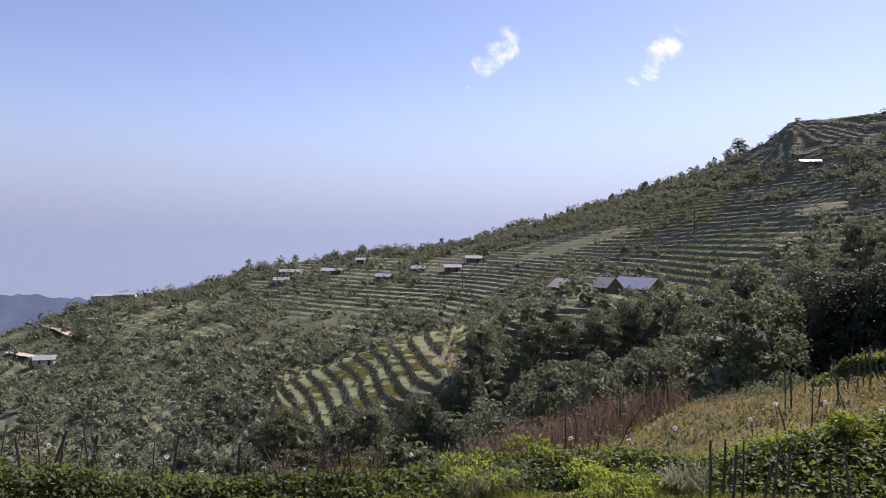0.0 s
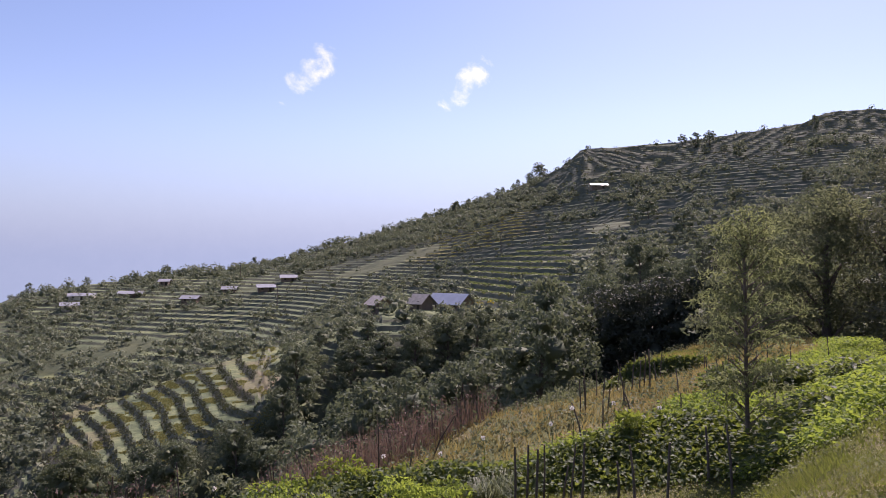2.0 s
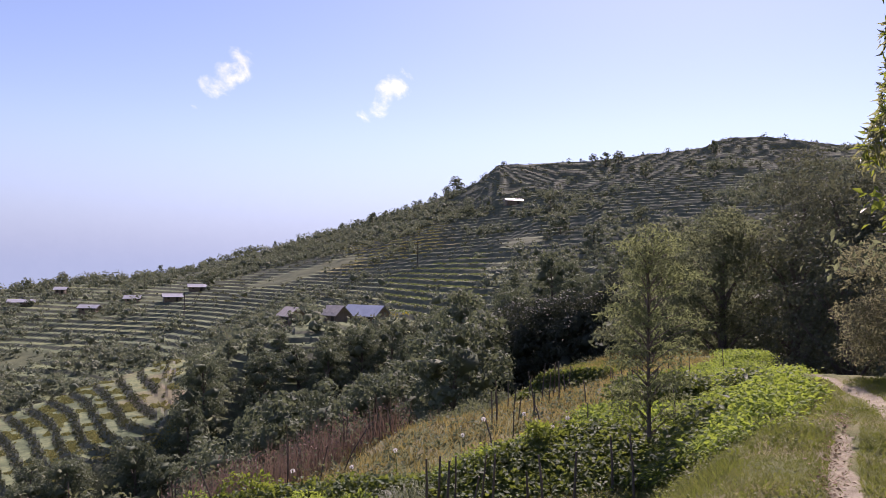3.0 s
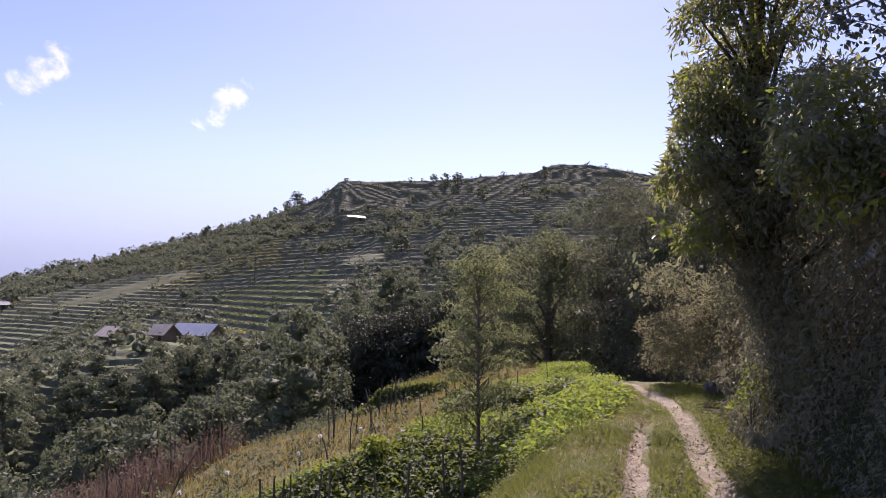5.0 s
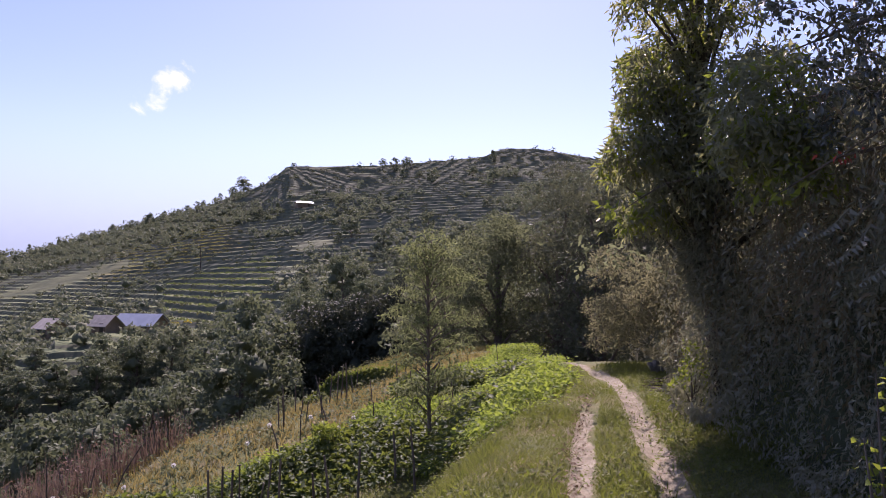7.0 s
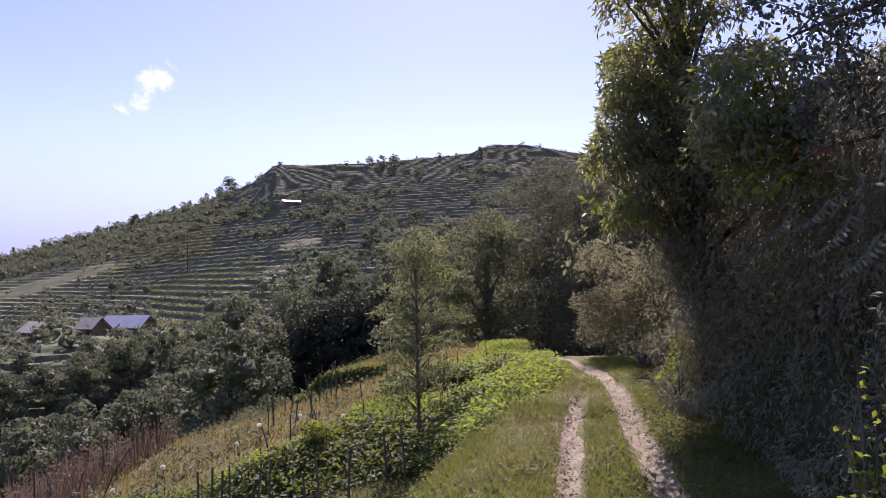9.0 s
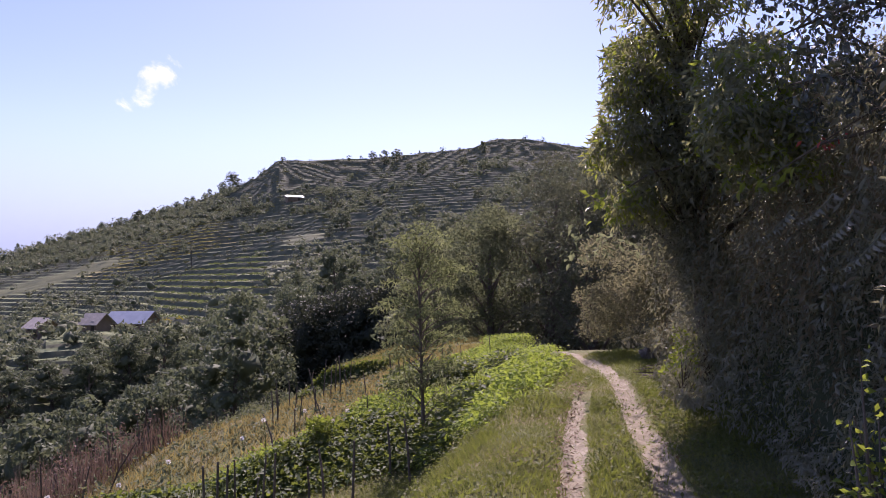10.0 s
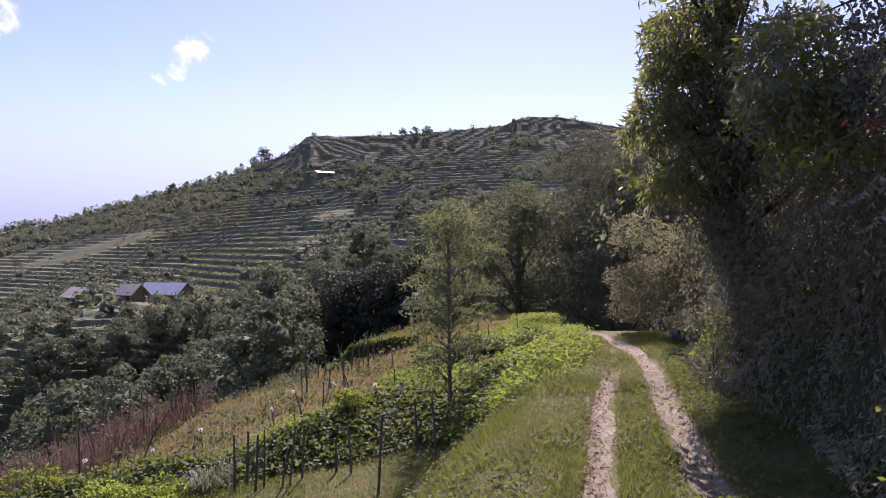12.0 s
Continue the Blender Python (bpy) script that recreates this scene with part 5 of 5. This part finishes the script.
# pale flowers above the beans
def make_flower(x, y, tall, seed):
    rng = np.random.default_rng(seed)
    root = new("flower")
    part("stem", tube(bmesh.new(), [(0, 0, -0.05), (0.02, 0, tall * 0.6), (0.0, 0.03, tall)], [0.008, 0.006, 0.004], 5), M_CROP_DARK, root)
    d = unit(rng.normal(size=(46, 3)) + [0, 0, 0.3])
    v, f = leaves(rng, np.array([0, 0.03, tall]) + d * 0.015, d, 0.03 * rng.uniform(0.8, 1.2, 46), 0.5, 0.1)
    mesh_part("bloom", fast_mesh("bloom", v, f, M_PETAL), root, "white double bloom")
    root.location = (x, y, height(x, y))
    tagged(root, "white double flower on a thin stem among the beans", "flower", "flowers in the field")


frng = np.random.default_rng(72)
for i, (a, r) in enumerate(((-22.0, 12.2), (-19.4, 12.0), (-11.4, 11.9), (-10.8, 12.1), (-25.5, 12.6), (-2.5, 11.8), (10.8, 11.4), (15.5, 11.8), (24.5, 12.2), (26.2, 12.4), (29.5, 12.3), (31.8, 11.9), (33.0, 12.0), (19.0, 11.9), (-30.0, 12.6))):
    make_flower(*polar(a, r), frng.uniform(0.5, 0.75), 400 + i)


# ---- houses ----
M_TIN = plain("blue_grey_tin", (0.3, 0.32, 0.35), (0.44, 0.46, 0.49), 0.6, 0.35, 0.0, 0.6)
M_TIN_WHITE = plain("bright_tin", (0.55, 0.55, 0.56), (0.7, 0.7, 0.72), 0.6, 0.45, 0.0, 0.2)
M_TIN_DULL = plain("dull_tin", (0.17, 0.18, 0.2), (0.28, 0.29, 0.32), 0.6, 0.9)
M_THATCH = plain("old_thatch", (0.22, 0.205, 0.185), (0.38, 0.35, 0.32), 1.2, 0.95, 0.03)
M_MUD = plain("mud_wall", (0.15, 0.115, 0.09), (0.25, 0.19, 0.145), 0.8, 0.9, 0.01)
M_LIME = plain("limewashed_wall", (0.5, 0.46, 0.42), (0.7, 0.67, 0.62), 0.7, 0.9, 0.01)
M_DARK = plain("dark_timber", (0.03, 0.024, 0.02), (0.07, 0.055, 0.045), 3.0, 0.8)


def make_house(az, r, el, turn, long, deep, wall_h, roof_h, wall, roof, label, storeys=1):
    """A small farm house: thick walls, gable roof with eaves, door and windows."""
    x, y = polar(az, r)
    if el is not None:
        x, y, _ = on_ray(az, el - 0.3, 140, r)
    z = height(x, y)
    root = new("house")
    root.matrix_world = pose(x, y, z, 0, 0, turn + 180)
    a, b = long / 2, deep / 2
    bm = box(bmesh.new(), -a, -b, -2.0, a, b, wall_h)
    for sx in (-a + 0.02, a - 0.02):
        vs = [bm.verts.new((sx, yy, zz)) for yy, zz in ((-b, wall_h), (b, wall_h), (0, wall_h + roof_h - 0.1))]
        bm.faces.new(vs)
    part("wall", bm, wall, root)
    bm = bmesh.new()
    ov, th = 0.7, 0.12
    drop = roof_h * ov / b
    for sy in (-1, 1):
        lo = [(-a - ov, sy * (b + ov), wall_h - drop), (a + ov, sy * (b + ov), wall_h - drop), (a + ov, 0, wall_h + roof_h), (-a - ov, 0, wall_h + roof_h)]
        v0 = [bm.verts.new(p) for p in lo]
        v1 = [bm.verts.new((p[0], p[1], p[2] + th)) for p in lo]
        for f in (v0[::-1], v1, *[(v0[i], v0[(i + 1) % 4], v1[(i + 1) % 4], v1[i]) for i in range(4)]):
            bm.faces.new(f)
    part("roof", bm, roof, root)
    for st in range(storeys):
        zb = st * 2.4
        n = max(2, int(long / 2.6))
        for i in range(n):
            cx = -a + (i + 0.5) * long / n
            if st == 0 and i == n // 2:
                part("door", box(bmesh.new(), cx - 0.45, -b - 0.04, 0, cx + 0.45, -b + 0.05, 1.85), M_DARK, root)
            else:
                part("window", box(bmesh.new(), cx - 0.4, -b - 0.04, zb + 0.9, cx + 0.4, -b + 0.05, zb + 1.8), M_DARK, root)
    return tagged(root, label, "house")


make_house(16.0, 158, None, 127, 9.0, 5.6, 2.2, 1.9, M_MUD, M_TIN, "farmhouse with a blue-grey tin gable roof")
make_house(13.5, 156, None, 120, 4.2, 3.8, 1.7, 1.6, M_MUD, M_THATCH, "small mud hut with an old grey thatched roof")
make_house(10.0, 160, None, 110, 4.4, 4.0, 1.8, 1.5, M_MUD, M_THATCH, "brown mud house with a weathered gable roof")
make_house(28.2, 400, 6.4, 170, 7.0, 3.2, 1.7, 0.7, M_MUD, M_TIN_WHITE, "long shed with a bright tin roof on the slope")
for a, e, turn, long in ((-12.5, -2.4, 185, 10), (-9.2, -2.3, 178, 9), (-4.9, -2.8, 160, 6), (-13.3, -3.1, 190, 6), (-2.0, -2.1, 170, 5), (0.8, -2.0, 185, 6), (-6.8, -1.4, 170, 4), (2.6, -1.2, 180, 6)):
    make_house(a, 400, e, turn, long, 4.2, 2.0, 0.9, M_LIME if a < -10 else M_MUD, M_TIN_DULL, "village house with a pale tin roof", storeys=1)
make_house(-26.4, 379, None, 200, 9, 6, 3.4, 0.7, M_LIME, M_TIN_DULL, "pale building with a grey roof on the hill's end")
make_house(-24.9, 378, None, 195, 9, 6, 3.0, 0.6, M_LIME, M_TIN_DULL, "long low building with pillars on the hill's end")
make_house(-30.2, 380, -8.7, 200, 6, 4, 2.4, 1.0, M_LIME, M_TIN_DULL, "pale house below the road")


# ---- dirt road on the hill's end, poles, a flowering shrub ----
M_ROAD = plain("pale_dirt", (0.3, 0.25, 0.2), (0.45, 0.39, 0.32), 0.4, 0.95)


def hill_road(marks, wide, label):
    """A strip of pale earth laid on the slope through places given by azimuth and elevation."""
    pts = [Vector(on_ray(a, e, 150, 388)) for a, e in marks]
    fine = []
    for p, q in zip(pts, pts[1:]):
        fine += [p.lerp(q, k / 8) for k in range(8)]
    fine.append(pts[-1])
    bm = bmesh.new()
    rows = []
    for i, p in enumerate(fine):
        d = (fine[min(i + 1, len(fine) - 1)] - fine[max(i - 1, 0)]).normalized()
        n = Vector((-d.y, d.x, 0)) * wide / 2
        zs = [height(p.x + n.x * k, p.y + n.y * k) for k in (-1, 0, 1)]
        rows.append([bm.verts.new((p.x + n.x * k, p.y + n.y * k, max(zs) + 0.15)) for k in (-1, 0, 1)])
    for lo, hi in zip(rows, rows[1:]):
        for k in (0, 1):
            bm.faces.new((lo[k], lo[k + 1], hi[k + 1], hi[k]))
    tagged(part("road", bm, M_ROAD), label, "road", kind="structure")


hill_road([(-30.2, -6.3), (-29.4, -6.6), (-28.3, -7.1), (-27.2, -7.2), (-26.0, -7.6)], 4.0, "pale dirt road cut into the hillside")
hill_road([(-29.6, -6.3), (-26.5, -5.9), (-23.0, -5.3), (-20.5, -4.9)], 3.0, "pale dirt road along the hillside")
hill_road([(-32.4, -8.0), (-31.5, -8.4), (-30.6, -8.6)], 4.0, "pale dirt yard before the lower house")


def power_pole(az, r, tall):
    x, y = polar(az, r)
    root = new("power_pole")
    root.location = (x, y, height(x, y))
    part("pole", tube(bmesh.new(), [(0, 0, -1), (0, 0, tall)], [0.16, 0.1], 8), M_DARK, root)
    part("crossarm", box(bmesh.new(), -0.9, -0.06, tall - 0.7, 0.9, 0.06, tall - 0.55), M_DARK, root)
    for k in (-0.75, 0.0, 0.75):
        part("insulator", tube(bmesh.new(), [(k, 0, tall - 0.55), (k, 0, tall - 0.35)], [0.05, 0.04], 6), M_LIME, root)
    tagged(root, "dark wooden power pole with a crossarm", "pole", "poles on the slope")


power_pole(1.7, 240, 9.0)
power_pole(20.2, 230, 9.5)
power_pole(-1.2, 330, 8.0)

rng = np.random.default_rng(77)
M_MUSTARD = foliage("yellow_blossom", [(0.4, 0.32, 0.03), (0.55, 0.42, 0.04), (0.3, 0.32, 0.05)], 0.3, 0.8, 0.5, (0.5, 0.4, 0.05))
for a, r in ((17.9, 160), (18.4, 161), (17.4, 163)):
    x, y = polar(a, r)
    c = [(rng.normal(0, 0.7), rng.normal(0, 0.7), rng.uniform(0.5, 1.3), 0.7, 0.6) for _ in range(6)]
    root = new("flowering_bush")
    part("stem", tube(bmesh.new(), [(0, 0, -0.3), (0.05, 0, 1.2)], [0.06, 0.03], 6), M_BARK, root)
    leafy("blossom", rng, c, 260, 0.3, 0.6, M_MUSTARD, root, 0.0)
    root.location = (x, y, height(x, y))
    tagged(root, "yellow flowering bush beside the farmhouse", "bush", "flowering bushes at the farm")


# ---- clouds and far hills ----
def cloud(az, el, wide, tall, seed, label):
    m, nt, p = nodes_of("cloud_vapour")
    tc = nt.nodes.new("ShaderNodeTexCoord")
    mp = nt.nodes.new("ShaderNodeMapping")
    mp.inputs["Location"].default_value = (seed, seed * 0.7, 0)
    link(nt, tc.outputs["Generated"], mp.inputs["Vector"])
    n = calc(nt, "ADD", calc(nt, "MULTIPLY", noise_tex(nt, 3.4, 8.0, 0.58, mp.outputs["Vector"]), 1.7), -0.36)
    sp = nt.nodes.new("ShaderNodeSeparateXYZ")
    link(nt, tc.outputs["Generated"], sp.inputs[0])
    dx = calc(nt, "MULTIPLY", calc(nt, "SUBTRACT", sp.outputs["X"], 0.5), 2.0)
    dz = calc(nt, "MULTIPLY", calc(nt, "SUBTRACT", sp.outputs["Z"], 0.5), 2.0)
    # denser along a slanting axis
    tilt = calc(nt, "SUBTRACT", dz, calc(nt, "MULTIPLY", dx, 0.8))
    rad = calc(nt, "ADD", calc(nt, "MULTIPLY", dx, dx), calc(nt, "MULTIPLY", calc(nt, "MULTIPLY", tilt, tilt), 1.6))
    dens = calc(nt, "SUBTRACT", calc(nt, "ADD", n, 0.22), calc(nt, "MULTIPLY", rad, 0.75))
    alpha = calc(nt, "MULTIPLY", step_up(nt, dens, 0.34, 1.25), 0.9)
    em = nt.nodes.new("ShaderNodeEmission")
    em.inputs["Color"].default_value, em.inputs["Strength"].default_value = (0.95, 0.95, 1.0, 1), 1.0
    tr = nt.nodes.new("ShaderNodeBsdfTransparent")
    ms = nt.nodes.new("ShaderNodeMixShader")
    link(nt, alpha, ms.inputs[0])
    link(nt, tr.outputs[0], ms.inputs[1])
    link(nt, em.outputs[0], ms.inputs[2])
    link(nt, ms.outputs[0], nt.nodes["Material Output"].inputs["Surface"])
    far = 2400.0
    w, h = far * math.radians(wide) / 2, far * math.radians(tall) / 2
    bm = bmesh.new()
    bmesh.ops.create_grid(bm, x_segments=8, y_segments=8, size=1.0)
    for v in bm.verts:
        v.co = Vector((v.co.x * w, 0.04 * w * (v.co.x ** 2 + v.co.y ** 2), v.co.y * h))
    ob = part("backdrop_cloud", bm, m)
    x, y = polar(az, far * math.cos(radians(el)))
    ob.matrix_world = pose(x, y, far * math.sin(radians(el)) + 1.6, 0, 0, -az)
    ob.visible_shadow = False
    return tagged(ob, label, "cloud", kind="structure")


cloud(4.3, 15.6, 6.5, 6.0, 1.3, "small white torn cloud")
cloud(17.3, 14.8, 6.0, 6.0, 4.6, "small white wispy cloud")


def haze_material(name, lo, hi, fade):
    """Haze put into a glowing colour; where fade is set it thins out upwards into the sky."""
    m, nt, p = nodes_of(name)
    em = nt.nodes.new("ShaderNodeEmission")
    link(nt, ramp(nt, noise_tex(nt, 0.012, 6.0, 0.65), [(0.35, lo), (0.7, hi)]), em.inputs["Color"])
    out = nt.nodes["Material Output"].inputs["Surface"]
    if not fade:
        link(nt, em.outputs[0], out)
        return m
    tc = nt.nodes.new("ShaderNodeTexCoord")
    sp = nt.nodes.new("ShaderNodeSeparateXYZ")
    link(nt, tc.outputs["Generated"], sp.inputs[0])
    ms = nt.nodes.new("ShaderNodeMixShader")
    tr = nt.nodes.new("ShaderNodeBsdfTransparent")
    # the shell's painted glow is set brighter towards the sun
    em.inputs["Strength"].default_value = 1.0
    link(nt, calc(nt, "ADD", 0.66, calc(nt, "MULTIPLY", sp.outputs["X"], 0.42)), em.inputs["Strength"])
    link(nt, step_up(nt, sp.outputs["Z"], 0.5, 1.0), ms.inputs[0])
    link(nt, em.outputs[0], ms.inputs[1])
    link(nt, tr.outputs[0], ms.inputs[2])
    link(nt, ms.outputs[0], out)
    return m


def ring(name, az, rows, mat, label):
    """Hills or haze far off: strips of constant distance round the place."""
    v = np.concatenate([np.stack([r * np.sin(az), r * np.cos(az), z + 0 * az], 1) for r, z in rows])
    n = len(az)
    i, j = np.meshgrid(np.arange(len(rows) - 1), np.arange(n - 1), indexing="ij")
    f = np.stack([i * n + j, i * n + j + 1, (i + 1) * n + j + 1, (i + 1) * n + j], -1).reshape(-1, 4)
    ob = mesh_part(name, fast_mesh(name, v, f, mat, True))
    ob.visible_shadow = False
    tagged(ob, label, "distance", kind="structure")


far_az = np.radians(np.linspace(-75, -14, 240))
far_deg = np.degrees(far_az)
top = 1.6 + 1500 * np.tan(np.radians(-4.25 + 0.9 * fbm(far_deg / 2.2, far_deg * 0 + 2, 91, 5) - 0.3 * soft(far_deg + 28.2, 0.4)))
# the hills' blue haze is only their own glowing colour
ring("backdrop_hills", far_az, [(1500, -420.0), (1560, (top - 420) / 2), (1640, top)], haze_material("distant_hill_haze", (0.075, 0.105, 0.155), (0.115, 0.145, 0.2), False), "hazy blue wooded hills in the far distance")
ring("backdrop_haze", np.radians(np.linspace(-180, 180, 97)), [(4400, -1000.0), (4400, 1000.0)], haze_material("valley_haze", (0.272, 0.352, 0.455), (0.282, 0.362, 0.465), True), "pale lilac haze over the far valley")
